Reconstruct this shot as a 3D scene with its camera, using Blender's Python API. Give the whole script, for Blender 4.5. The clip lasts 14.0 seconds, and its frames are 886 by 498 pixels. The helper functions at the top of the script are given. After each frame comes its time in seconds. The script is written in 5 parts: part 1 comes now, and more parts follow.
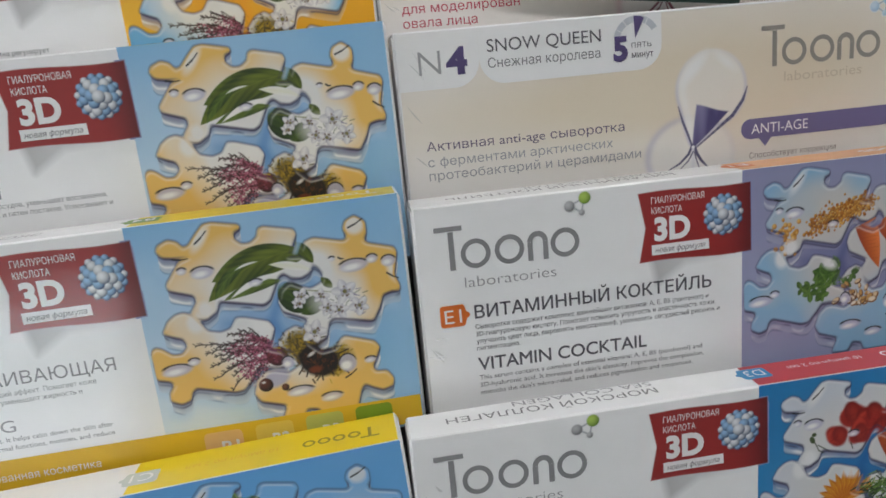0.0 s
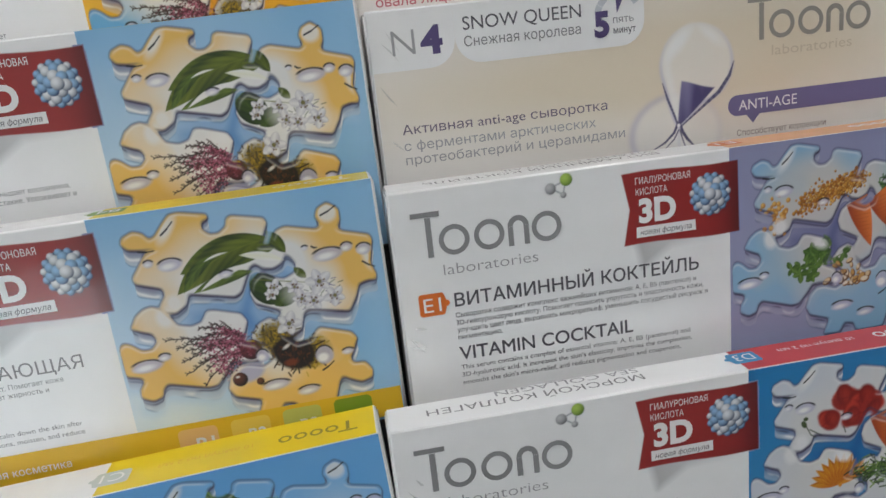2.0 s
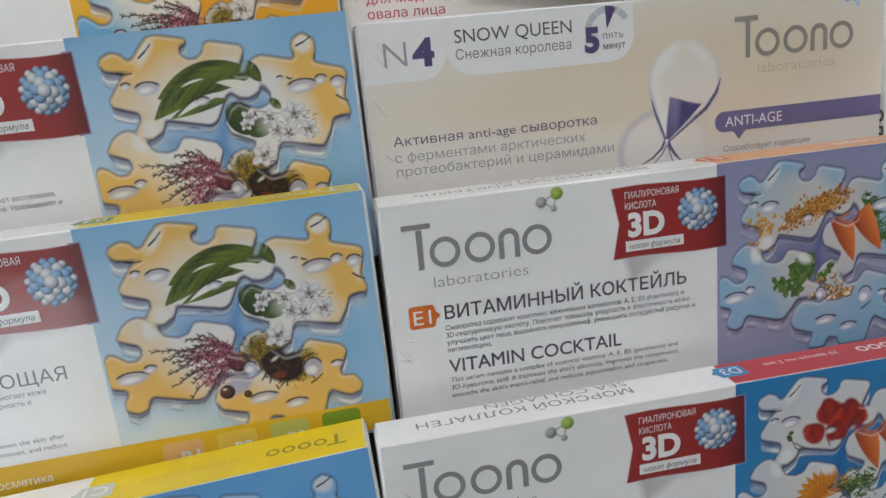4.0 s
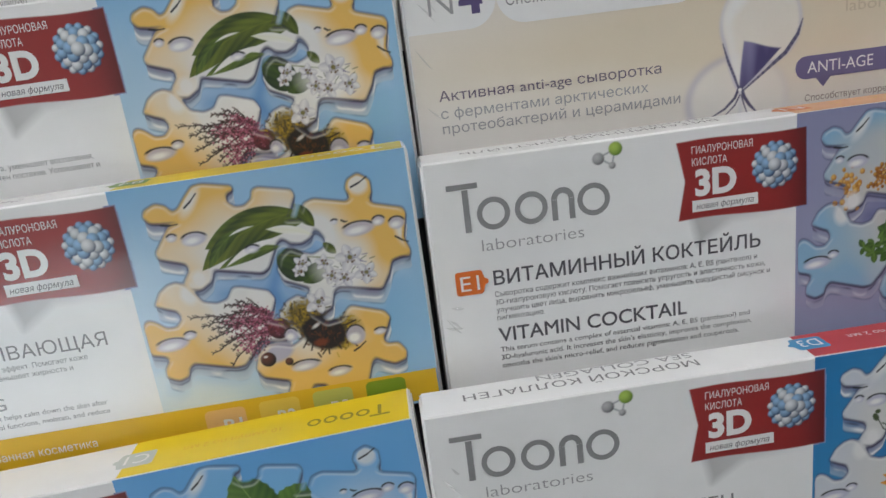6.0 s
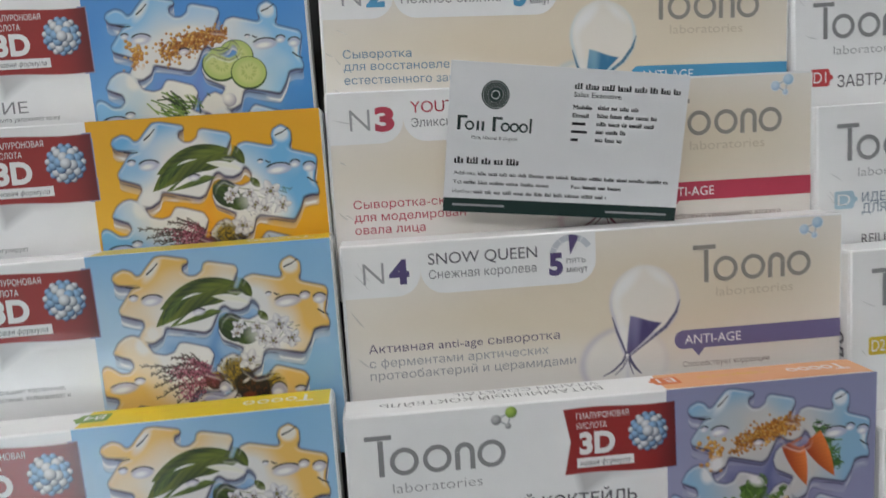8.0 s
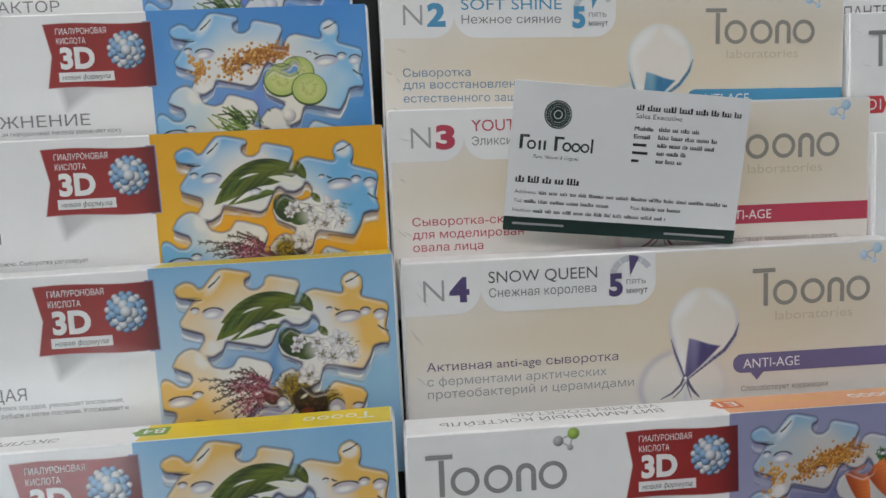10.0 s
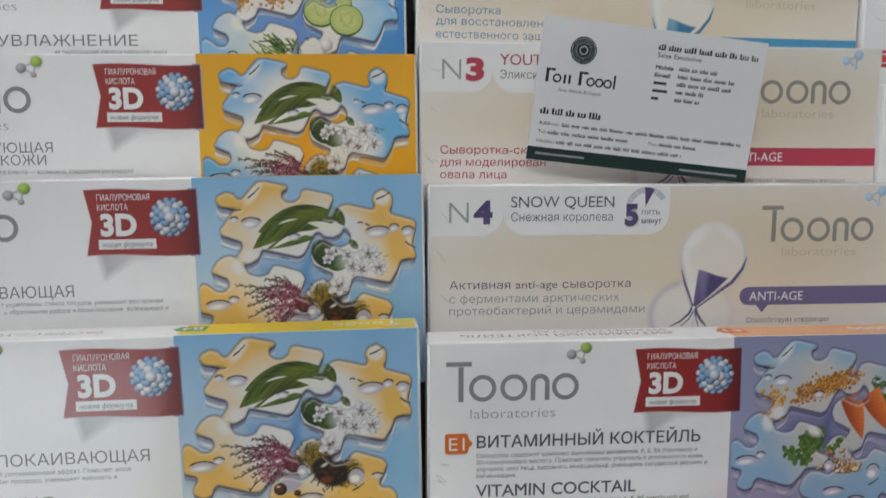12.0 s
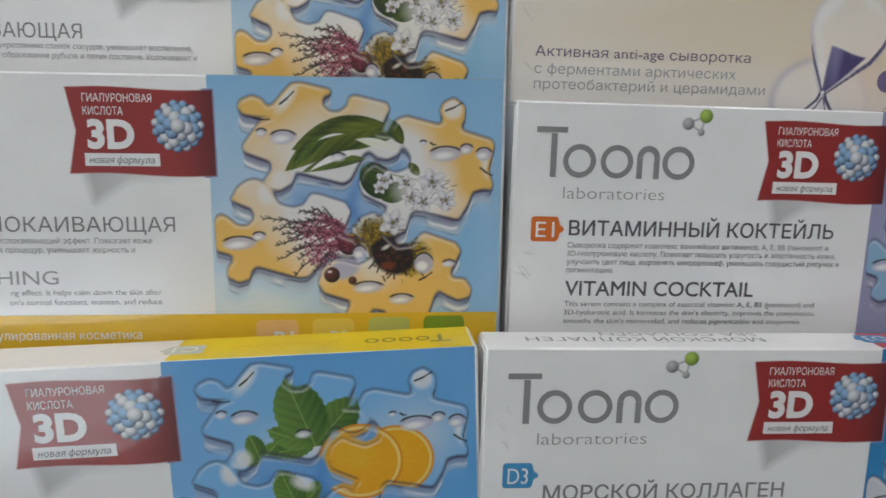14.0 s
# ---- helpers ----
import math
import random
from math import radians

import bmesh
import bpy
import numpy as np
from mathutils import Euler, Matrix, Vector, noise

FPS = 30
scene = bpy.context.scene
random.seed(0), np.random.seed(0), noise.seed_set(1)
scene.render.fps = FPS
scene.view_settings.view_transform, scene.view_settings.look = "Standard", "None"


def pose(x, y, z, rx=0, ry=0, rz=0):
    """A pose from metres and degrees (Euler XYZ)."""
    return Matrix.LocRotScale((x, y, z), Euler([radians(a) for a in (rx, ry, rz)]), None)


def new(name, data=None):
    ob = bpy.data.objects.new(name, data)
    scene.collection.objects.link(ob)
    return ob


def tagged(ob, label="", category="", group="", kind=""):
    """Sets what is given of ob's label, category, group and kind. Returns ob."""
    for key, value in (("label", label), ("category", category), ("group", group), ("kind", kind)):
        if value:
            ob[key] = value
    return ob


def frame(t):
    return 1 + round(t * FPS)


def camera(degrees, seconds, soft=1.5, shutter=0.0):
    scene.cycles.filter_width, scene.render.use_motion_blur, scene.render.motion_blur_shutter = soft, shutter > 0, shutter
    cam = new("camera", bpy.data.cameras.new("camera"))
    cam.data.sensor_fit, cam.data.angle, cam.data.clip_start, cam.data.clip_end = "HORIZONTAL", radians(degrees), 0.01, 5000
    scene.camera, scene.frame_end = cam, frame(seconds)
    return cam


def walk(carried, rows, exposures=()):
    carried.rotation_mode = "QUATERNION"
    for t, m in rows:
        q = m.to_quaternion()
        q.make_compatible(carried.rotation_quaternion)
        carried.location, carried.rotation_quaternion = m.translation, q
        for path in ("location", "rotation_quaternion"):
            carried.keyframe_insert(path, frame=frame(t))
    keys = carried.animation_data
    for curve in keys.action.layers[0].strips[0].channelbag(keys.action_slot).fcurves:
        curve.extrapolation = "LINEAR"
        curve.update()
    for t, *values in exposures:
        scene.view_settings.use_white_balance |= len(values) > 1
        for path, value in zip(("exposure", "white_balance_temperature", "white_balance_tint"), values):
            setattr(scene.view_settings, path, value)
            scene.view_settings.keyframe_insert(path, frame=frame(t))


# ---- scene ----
from mathutils.geometry import delaunay_2d_cdt

# The cartons stand on a rack that leans back by LEAN degrees about a line at shelf height.
LEAN = 28.0
PIVOT = Vector((0.0, 0.236, 1.25))
RACK = Matrix.Translation(PIVOT) @ Matrix.Rotation(radians(-LEAN), 4, "X") @ Matrix.Translation(-PIVOT)
cam = camera(61.79, 14.0, soft=1.5, shutter=0.5)
PATH = [
    (0.0, 0.01142, 0.00898, 1.29708, 76.331, 6.045, -8.484),
    (0.5, 0.01771, 0.01133, 1.29530, 75.713, 6.874, -8.584),
    (1.0, 0.01829, 0.01136, 1.29457, 75.498, 7.224, -9.127),
    (1.5, 0.01946, 0.01361, 1.29337, 75.277, 7.353, -8.955),
    (2.0, 0.01837, 0.01582, 1.29460, 75.190, 7.053, -8.971),
    (4.5, 0.01454, 0.01768, 1.29592, 75.924, 6.123, -10.637),
    (5.0, 0.02450, 0.03196, 1.29517, 72.659, 8.189, -6.975),
    (5.5, 0.01933, 0.02826, 1.29265, 73.395, 7.833, -6.113),
    (6.0, 0.02143, 0.02940, 1.28964, 73.938, 7.715, -5.633),
    (6.5, 0.04073, 0.02366, 1.30117, 74.533, 8.755, -5.231),
    (7.0, 0.05068, -0.00578, 1.31654, 79.986, 6.740, -6.082),
    (7.5, 0.05106, -0.01435, 1.33238, 82.011, 3.939, -5.670),
    (8.0, 0.04639, -0.00127, 1.34243, 82.120, 4.028, -5.696),
    (8.5, 0.03932, 0.00878, 1.34758, 82.774, 4.522, -6.368),
    (9.0, 0.03230, 0.00179, 1.34280, 84.014, 3.526, -7.110),
    (9.2, 0.03006, 0.00173, 1.33918, 84.309, 3.568, -6.829),
    (11.3, 0.02097, -0.00004, 1.34520, 83.509, 1.193, -3.831),
    (11.5, 0.01928, -0.00810, 1.33299, 84.058, 0.846, -4.208),
    (12.0, 0.01585, -0.01541, 1.31858, 83.238, 0.806, -4.758),
    (12.5, 0.00980, -0.00650, 1.30280, 81.865, 0.728, -4.043),
    (13.0, -0.00095, 0.00764, 1.27981, 81.447, 0.722, -3.423),
    (13.5, -0.00748, 0.02145, 1.25550, 80.304, -0.595, -3.079),
    (14.0, -0.00811, 0.02394, 1.25077, 79.956, -0.771, -4.823),
]
EXPOSURES = [(0.0, 0.03), (6.0, 0.0), (8.0, -0.05), (14.0, -0.05)]
walk(cam, [(t, RACK @ pose(x, y, z, rx, ry, rz)) for t, x, y, z, rx, ry, rz in PATH], EXPOSURES)

# ---- light ----
world = bpy.data.worlds.new("shop_air")
scene.world = world
world.use_nodes = True
world.node_tree.nodes["Background"].inputs["Color"].default_value = (0.9, 0.95, 1.0, 1)
world.node_tree.nodes["Background"].inputs["Strength"].default_value = 0.02
LAMPS = [(-1.5, -0.55), (0.1, -0.55), (-1.5, 0.7), (0.1, 0.7)]
LAMP_GLOW = 14.5
DAYLIGHT = 5.0
CEILING = 2.9


# ---- materials ----
def lin(c):
    c = c / 255.0
    return c / 12.92 if c <= 0.04045 else ((c + 0.055) / 1.055) ** 2.4


def ink(r, g, b, gain=1.0):
    """The base colour of a printed ink from its everyday 0-255 values."""
    rgb = [lin(v) for v in (r, g, b)]
    gain = min(gain, 0.82 / max(rgb))
    return tuple(v * gain for v in rgb)


MATS = {}


def wrinkles(nt, bsdf, strength):
    """Film wrinkles and carton waviness, at two scales, in world space."""
    pos = nt.nodes.new("ShaderNodeNewGeometry")
    a = nt.nodes.new("ShaderNodeTexNoise")
    a.inputs["Scale"].default_value = 45
    a.inputs["Detail"].default_value = 2
    b = nt.nodes.new("ShaderNodeTexNoise")
    b.inputs["Scale"].default_value = 420
    b.inputs["Detail"].default_value = 3
    add = nt.nodes.new("ShaderNodeMath")
    add.operation = "MULTIPLY_ADD"
    add.inputs[1].default_value = 0.10
    bump = nt.nodes.new("ShaderNodeBump")
    bump.inputs["Strength"].default_value = strength
    bump.inputs["Distance"].default_value = 0.002
    nt.links.new(pos.outputs["Position"], a.inputs["Vector"])
    nt.links.new(pos.outputs["Position"], b.inputs["Vector"])
    nt.links.new(b.outputs["Fac"], add.inputs[0])
    nt.links.new(a.outputs["Fac"], add.inputs[2])
    nt.links.new(add.outputs["Value"], bump.inputs["Height"])
    nt.links.new(bump.outputs["Normal"], bsdf.inputs["Coat Normal"])


def paper(name, colour, rough=0.5, coat=0.7, coat_rough=0.13, vary=0.05, strength=0.16):
    """Coated, film-wrapped carton board in one ink, faintly uneven."""
    if name in MATS:
        return MATS[name]
    m = bpy.data.materials.new(name)
    m.use_nodes = True
    nt = m.node_tree
    bsdf = nt.nodes["Principled BSDF"]
    bsdf.inputs["Roughness"].default_value = rough
    bsdf.inputs["Coat Weight"].default_value = coat
    bsdf.inputs["Coat Roughness"].default_value = coat_rough
    if colour is None:
        att = nt.nodes.new("ShaderNodeVertexColor")
        att.layer_name = "ink"
        nt.links.new(att.outputs["Color"], bsdf.inputs["Base Color"])
    else:
        pos = nt.nodes.new("ShaderNodeNewGeometry")
        n = nt.nodes.new("ShaderNodeTexNoise")
        n.inputs["Scale"].default_value = 90
        n.inputs["Detail"].default_value = 5
        ramp = nt.nodes.new("ShaderNodeMix")
        ramp.data_type = "RGBA"
        ramp.inputs[6].default_value = (*[c * (1 - vary) for c in colour], 1)
        ramp.inputs[7].default_value = (*[min(0.9, c * (1 + vary * 0.6)) for c in colour], 1)
        nt.links.new(pos.outputs["Position"], n.inputs["Vector"])
        nt.links.new(n.outputs["Fac"], ramp.inputs[0])
        nt.links.new(ramp.outputs[2], bsdf.inputs["Base Color"])
    if strength:
        wrinkles(nt, bsdf, strength)
    MATS[name] = m
    return m


WHITE = paper("white_board", (0.85, 0.85, 0.85))
ART = paper("printed_art", None)
GREY = paper("grey_ink", ink(128, 128, 130))
DARK = paper("dark_grey_ink", ink(88, 86, 92))
MARKGREY = paper("mark_grey_ink", ink(140, 140, 142))
PALE = paper("pale_grey_ink", ink(158, 158, 160))
PLUM = paper("plum_ink", ink(84, 72, 118))
INKWHITE = paper("white_ink", (0.84, 0.835, 0.83))
YELLOW = paper("yellow_ink", ink(238, 208, 26))
DEEPYELLOW = paper("deep_yellow_ink", ink(228, 184, 36))
ORANGE = paper("orange_ink", ink(238, 172, 122))
SCARLET = paper("scarlet_ink", ink(196, 62, 66))
SKY = paper("sky_ink", ink(96, 156, 196))
TAGORANGE = paper("tag_orange_ink", ink(222, 112, 40))
TAGBLUE = paper("tag_blue_ink", ink(64, 146, 196))
TAGGREEN = paper("tag_green_ink", ink(112, 152, 52))
MATTWHITE = paper("card_stock", (0.74, 0.74, 0.75), rough=0.55, coat=0.1, coat_rough=0.3, vary=0.02, strength=0.1)
CARDGREEN = paper("card_green_ink", ink(14, 42, 38), coat=0.1, coat_rough=0.3, strength=0.1)
CARDBLACK = paper("card_black_ink", ink(26, 27, 30), coat=0.1, coat_rough=0.3, strength=0.1)
BLACK = paper("black_plastic", (0.012, 0.012, 0.014), rough=0.5, coat=0.0, strength=0)
WALL = paper("shop_wall_paint", (0.62, 0.62, 0.62), rough=0.8, coat=0.0, strength=0)
FLOORM = paper("grey_floor_tile", (0.36, 0.35, 0.34), rough=0.4, coat=0.0, strength=0)
COUNTER = paper("pale_laminate", (0.55, 0.54, 0.52), rough=0.4, coat=0.0, strength=0)


def clear_film():
    m = bpy.data.materials.new("clear_film")
    m.use_nodes = True
    b = m.node_tree.nodes["Principled BSDF"]
    b.inputs["Base Color"].default_value = (0.95, 0.95, 0.96, 1)
    b.inputs["Alpha"].default_value = 0.22
    b.inputs["Roughness"].default_value = 0.22
    b.inputs["Specular IOR Level"].default_value = 0.8
    b.inputs["Coat Weight"].default_value = 1.0
    return m


FILM = clear_film()


def lamp_glow(name="lamp_diffuser", strength=LAMP_GLOW, colour=(0.965, 0.965, 0.962, 1)):
    m = bpy.data.materials.new(name)
    m.use_nodes = True
    b = m.node_tree.nodes["Principled BSDF"]
    b.inputs["Base Color"].default_value = (0.8, 0.8, 0.8, 1)
    b.inputs["Emission Color"].default_value = colour
    b.inputs["Emission Strength"].default_value = strength
    return m


# ---- builders ----
def mesh_ob(name, verts, faces, material, parent=None, label="", smooth=False):
    me = bpy.data.meshes.new(name)
    me.from_pydata([tuple(v) for v in verts], [], faces)
    me.materials.append(material)
    if smooth:
        me.shade_smooth()
    ob = new(name, me)
    ob.parent = parent
    if label:
        ob["label"] = label
    return ob


def part(name, bm, material, parent, label=""):
    me = bpy.data.meshes.new(name)
    bm.to_mesh(me)
    bm.free()
    me.materials.append(material)
    ob = new(name, me)
    ob.parent = parent
    if label:
        ob["label"] = label
    return ob


def block(x0, x1, y0, y1, z0, z1, bevel=0.0, segments=2):
    bm = bmesh.new()
    bmesh.ops.create_cube(bm, size=1)
    for v in bm.verts:
        v.co = Vector(((x0 + x1) / 2 + v.co.x * (x1 - x0), (y0 + y1) / 2 + v.co.y * (y1 - y0), (z0 + z1) / 2 + v.co.z * (z1 - z0)))
    if bevel:
        bmesh.ops.bevel(bm, geom=bm.edges[:], offset=bevel, segments=segments, affect="EDGES")
        for f in bm.faces:
            f.smooth = f.calc_area() < bevel * 1.0
    return bm


class Face:
    """A printable side of a carton: millimetres across and down to the carton's own metres."""

    def __init__(self, carton, side, sx, height, depth):
        self.carton, self.side, self.sx, self.h, self.d = carton, side, sx, height, depth

    def at(self, u, v, lift):
        lift = lift * 1e-3
        if self.side == "front":
            return (u * self.sx * 1e-3, -lift, self.h - v * 1e-3)
        if self.side == "top":
            return (u * self.sx * 1e-3, v * 1e-3, self.h + lift)
        return (-lift, v * 1e-3, self.h - u * 1e-3)


GLYPHS = {}


def outlines(body):
    """The closed outlines of a line of the built-in font."""
    c = bpy.data.curves.new("line", "FONT")
    c.body, c.resolution_u, c.fill_mode = body, 4, "NONE"
    o = bpy.data.objects.new("line", c)
    scene.collection.objects.link(o)
    dg = bpy.context.evaluated_depsgraph_get()
    me = o.evaluated_get(dg).to_mesh()
    co = np.array([v.co[:2] for v in me.vertices]).reshape(-1, 2)
    ends = sorted(max(e.vertices) for e in me.edges if abs(e.vertices[0] - e.vertices[1]) > 1)
    o.evaluated_get(dg).to_mesh_clear()
    bpy.data.objects.remove(o)
    bpy.data.curves.remove(c)
    loops, first = [], 0
    for last in ends:
        loops.append(co[first:last + 1])
        first = last + 1
    return loops


def signed_area(p):
    q = np.roll(p, -1, 0)
    return 0.5 * float((p[:, 0] * q[:, 1] - p[:, 1] * q[:, 0]).sum())


STOP = min(p[:, 0].min() for p in outlines("|"))


def glyph(ch, bold):
    """One letter of the built-in font: its corners, its triangles, and how far the next letter stands off."""
    key = (ch, bold)
    if key in GLYPHS:
        return GLYPHS[key]
    advance = max(p[:, 0].min() for p in outlines(ch + "|")) - STOP
    vs, es, segs = [], [], []
    shapes = outlines(ch) if ch.strip() else []
    way = math.copysign(1.0, max((signed_area(p) for p in shapes), key=abs)) if shapes else 1.0
    for p in shapes:
        keep = np.hypot(*(p - np.roll(p, 1, 0)).T) > 1e-5
        p = p[keep]
        if len(p) < 3:
            continue
        if bold:
            t = np.roll(p, -1, 0) - p
            t /= np.hypot(t[:, 0], t[:, 1])[:, None] + 1e-9
            n = np.stack([t[:, 1], -t[:, 0]], 1) * way
            m = n + np.roll(n, 1, 0)
            m /= np.maximum((m * m).sum(1, keepdims=True) / 2, 0.5)
            p = p + bold * m
        k = len(vs)
        vs += [Vector(q) for q in p]
        es += [(k + i, k + (i + 1) % len(p)) for i in range(len(p))]
        segs.append(np.hstack([p, np.roll(p, -1, 0)]))
    if not vs:
        GLYPHS[key] = (np.zeros((0, 2)), np.zeros((0, 3), int), advance)
        return GLYPHS[key]
    out = delaunay_2d_cdt(vs, es, [], 0, 1e-6)
    co = np.array([v[:] for v in out[0]])
    tri = np.array([f for f in out[2] if len(f) == 3])
    mid = co[tri].mean(1)
    x0, y0, x1, y1 = np.vstack(segs).T[:, None, :]
    px, py = mid[:, 0:1], mid[:, 1:2]
    side = (x1 - x0) * (py - y0) - (px - x0) * (y1 - y0)
    wind = ((y0 <= py) & (y1 > py) & (side > 0)).sum(1) - ((y0 > py) & (y1 <= py) & (side < 0)).sum(1)
    GLYPHS[key] = (co, tri[wind != 0], advance)
    return GLYPHS[key]


def glyphs(body, bold, lean):
    """A line of lettering, starting at 0."""
    vs, fs, x, n = [], [], 0.0, 0
    for ch in body:
        co, tri, advance = glyph(ch, bold)
        if len(co):
            vs.append(co + np.array((x, 0)))
            fs.append(tri + n)
            n += len(co)
        x += advance
    vs, fs = np.vstack(vs), np.vstack(fs)
    vs[:, 0] += lean * vs[:, 1]
    vs[:, 0] -= vs[:, 0].min()
    return vs, [tuple(int(i) for i in f) for f in fs]


def text(face, body, u, v, cap, material, width=None, right=False, bold=0.0, lean=0.0, parent=None, lift=0.30, flip=False, name="lettering"):
    """One line of lettering: u, v is where its base line starts (or ends, with right); cap is the height of capitals."""
    if not body:
        return None
    vs, fs = glyphs(body, bold, lean)
    ky = cap / 0.69
    natural = vs[:, 0].max()
    kx = width / natural if width else ky * 0.94 / face.sx
    w = natural * kx
    x = vs[:, 0] * kx
    y = vs[:, 1] * ky
    if flip:
        pts = [face.at(u - a, v - b, lift) for a, b in zip(x, y)]
    elif face.side == "top":
        pts = [face.at(u + a, v + b, lift) for a, b in zip(x, y)]
    elif face.side == "left":
        pts = [face.at(u + a, v - b, lift) for a, b in zip(x, y)]
    else:
        u0 = u - w if right else u
        pts = [face.at(u0 + a, v - b, lift) for a, b in zip(x, y)]
    return mesh_ob(name, pts, fs, material, parent or face.carton)


def outline(face, name, ring, material, lift=0.15, parent=None, label=""):
    return mesh_ob(name, [face.at(u, v, lift) for u, v in ring], [tuple(range(len(ring)))], material, parent or face.carton, label)


def round_rect(u0, v0, u1, v1, r, corners=(1, 1, 1, 1), n=6):
    """Counter-clockwise as seen: bottom left, bottom right, top right, top left."""
    ring = []
    for k, (cu, cv, a0) in enumerate(((u0, v1, 180), (u1, v1, 270), (u1, v0, 0), (u0, v0, 90))):
        rr = r if corners[k] else 0.0
        mu = cu + rr if k in (0, 3) else cu - rr
        mv = cv - rr if k in (0, 1) else cv + rr
        for i in range(n + 1 if rr else 1):
            a = radians(a0 + 90 * i / n)
            ring.append((mu + rr * math.cos(a), mv - rr * math.sin(a)))
    return ring


def bar(face, u0, v0, u1, v1, material, name="print_bar", lift=0.30, parent=None):
    return outline(face, name, [(u0, v1), (u1, v1), (u1, v0), (u0, v0)], material, lift, parent)


# ---- printed pictures ----
class Canvas:
    """A printed picture as a fine sheet of ink cells, a across and b down, in millimetres."""

    def __init__(self, a0, b0, a1, b1, step, ground=(0.8, 0.8, 0.8)):
        self.nx, self.ny = int(round((a1 - a0) / step)) + 1, int(round((b1 - b0) / step)) + 1
        self.A, self.B = np.meshgrid(np.linspace(a0, a1, self.nx), np.linspace(b0, b1, self.ny))
        self.img = np.ones((self.ny, self.nx, 3)) * np.array(ground)
        self.soft = step * 1.1

    def window(self, a, b, reach):
        """The part of the sheet within reach of a point."""
        step = self.A[0, 1] - self.A[0, 0]
        x, y, n = (a - self.A[0, 0]) / step, (b - self.B[0, 0]) / step, reach / step + 2
        x0, x1 = sorted((min(max(int(x - n), 0), self.nx), min(max(int(x + n) + 1, 0), self.nx)))
        y0, y1 = sorted((min(max(int(y - n), 0), self.ny), min(max(int(y + n) + 1, 0), self.ny)))
        return slice(y0, y1), slice(x0, x1)

    def lay(self, mask, colour, at=...):
        mask = np.clip(mask, 0, 1)[..., None]
        self.img[at] = self.img[at] * (1 - mask) + np.asarray(colour) * mask

    def fill(self, d, colour, alpha=1.0, soft=None, at=...):
        if isinstance(alpha, np.ndarray):
            alpha = alpha[at]
        self.lay(np.clip(0.5 - d / (soft or self.soft), 0, 1) * alpha, colour, at)

    def disc(self, a, b, r, colour, ry=None, angle=0.0, alpha=1.0, soft=None):
        ry = ry or r
        at = self.window(a, b, max(r, ry) * (1 + (soft or self.soft) / min(r, ry)))
        c, s = math.cos(radians(angle)), math.sin(radians(angle))
        da, db = self.A[at] - a, self.B[at] - b
        x, y = da * c + db * s, -da * s + db * c
        self.fill((np.hypot(x / r, y / ry) - 1) * min(r, ry), colour, alpha, soft, at)

    def stroke(self, a0, b0, a1, b1, w, colour, alpha=1.0):
        da, db = a1 - a0, b1 - b0
        at = self.window((a0 + a1) / 2, (b0 + b1) / 2, math.hypot(da, db) / 2 + w + 0.5)
        A, B = self.A[at], self.B[at]
        t = np.clip(((A - a0) * da + (B - b0) * db) / (da * da + db * db + 1e-9), 0, 1)
        self.fill(np.hypot(A - a0 - t * da, B - b0 - t * db) - w / 2, colour, alpha, None, at)

    def ball(self, a, b, r, light, dark):
        at = self.window(a, b, r + 0.6)
        A, B = self.A[at], self.B[at]
        d = np.hypot(A - a, B - b) - r
        shade = np.clip(np.hypot(A - a + r * 0.3, B - b + r * 0.35) / (1.35 * r), 0, 1)[..., None] ** 1.6
        self.lay(np.clip(0.5 - d / self.soft, 0, 1), np.asarray(light) * (1 - shade) + np.asarray(dark) * shade, at)

    def vesica(self, a, b, length, width, angle, bend=0.0, at=...):
        """Distance to a leaf shape, and the place along and across it."""
        c, s = math.cos(radians(angle)), math.sin(radians(angle))
        da, db = self.A[at] - a, self.B[at] - b
        x, y = da * c + db * s, -da * s + db * c
        h, w = length / 2, width / 2
        y = y + bend * (1 - (x / h) ** 2)
        off = (h * h - w * w) / (2 * w)
        return np.hypot(x, np.abs(y) + off) - (off + w), x, y

    def leaf(self, a, b, length, width, angle, dark, light, veins=1.6, bend=0.0):
        at = self.window(a, b, length / 2 + abs(bend) + 1.5)
        d, x, y = self.vesica(a, b, length, width, angle, bend, at)
        stripe = 0.5 + 0.5 * np.sin((np.abs(y) * 1.2 + x * 0.45) * 2 * math.pi / veins)
        tone = np.clip(0.55 + 0.9 * np.sin(x * 0.22 + y * 0.5) * y / width + 0.18 * (stripe - 0.5), 0, 1)[..., None]
        self.lay(np.clip(0.5 - d / self.soft, 0, 1), np.asarray(light) * (1 - tone) + np.asarray(dark) * tone, at)
        self.fill(np.maximum(np.abs(y) - 0.12, d), light, 0.5, None, at)

    def sheet(self, face, name, u0, ku, lift, parent=None, keep=None, label="", flip=False):
        """Lay the sheet on a face; a = 0 comes to u0, and ku stretches it across."""
        ny, nx = self.ny, self.nx
        u = u0 + self.A * ku
        pts = np.zeros((ny * nx, 3))
        o, x1, z1 = (np.array(face.at(*q, lift)) for q in ((0, 0), (1, 0), (0, 1)))
        pts[:] = o + u.reshape(-1, 1) * (x1 - o) + self.B.reshape(-1, 1) * (z1 - o)
        idx = np.arange(ny * nx).reshape(ny, nx)
        quads = np.stack([idx[1:, :-1], idx[1:, 1:], idx[:-1, 1:], idx[:-1, :-1]], -1).reshape(-1, 4)
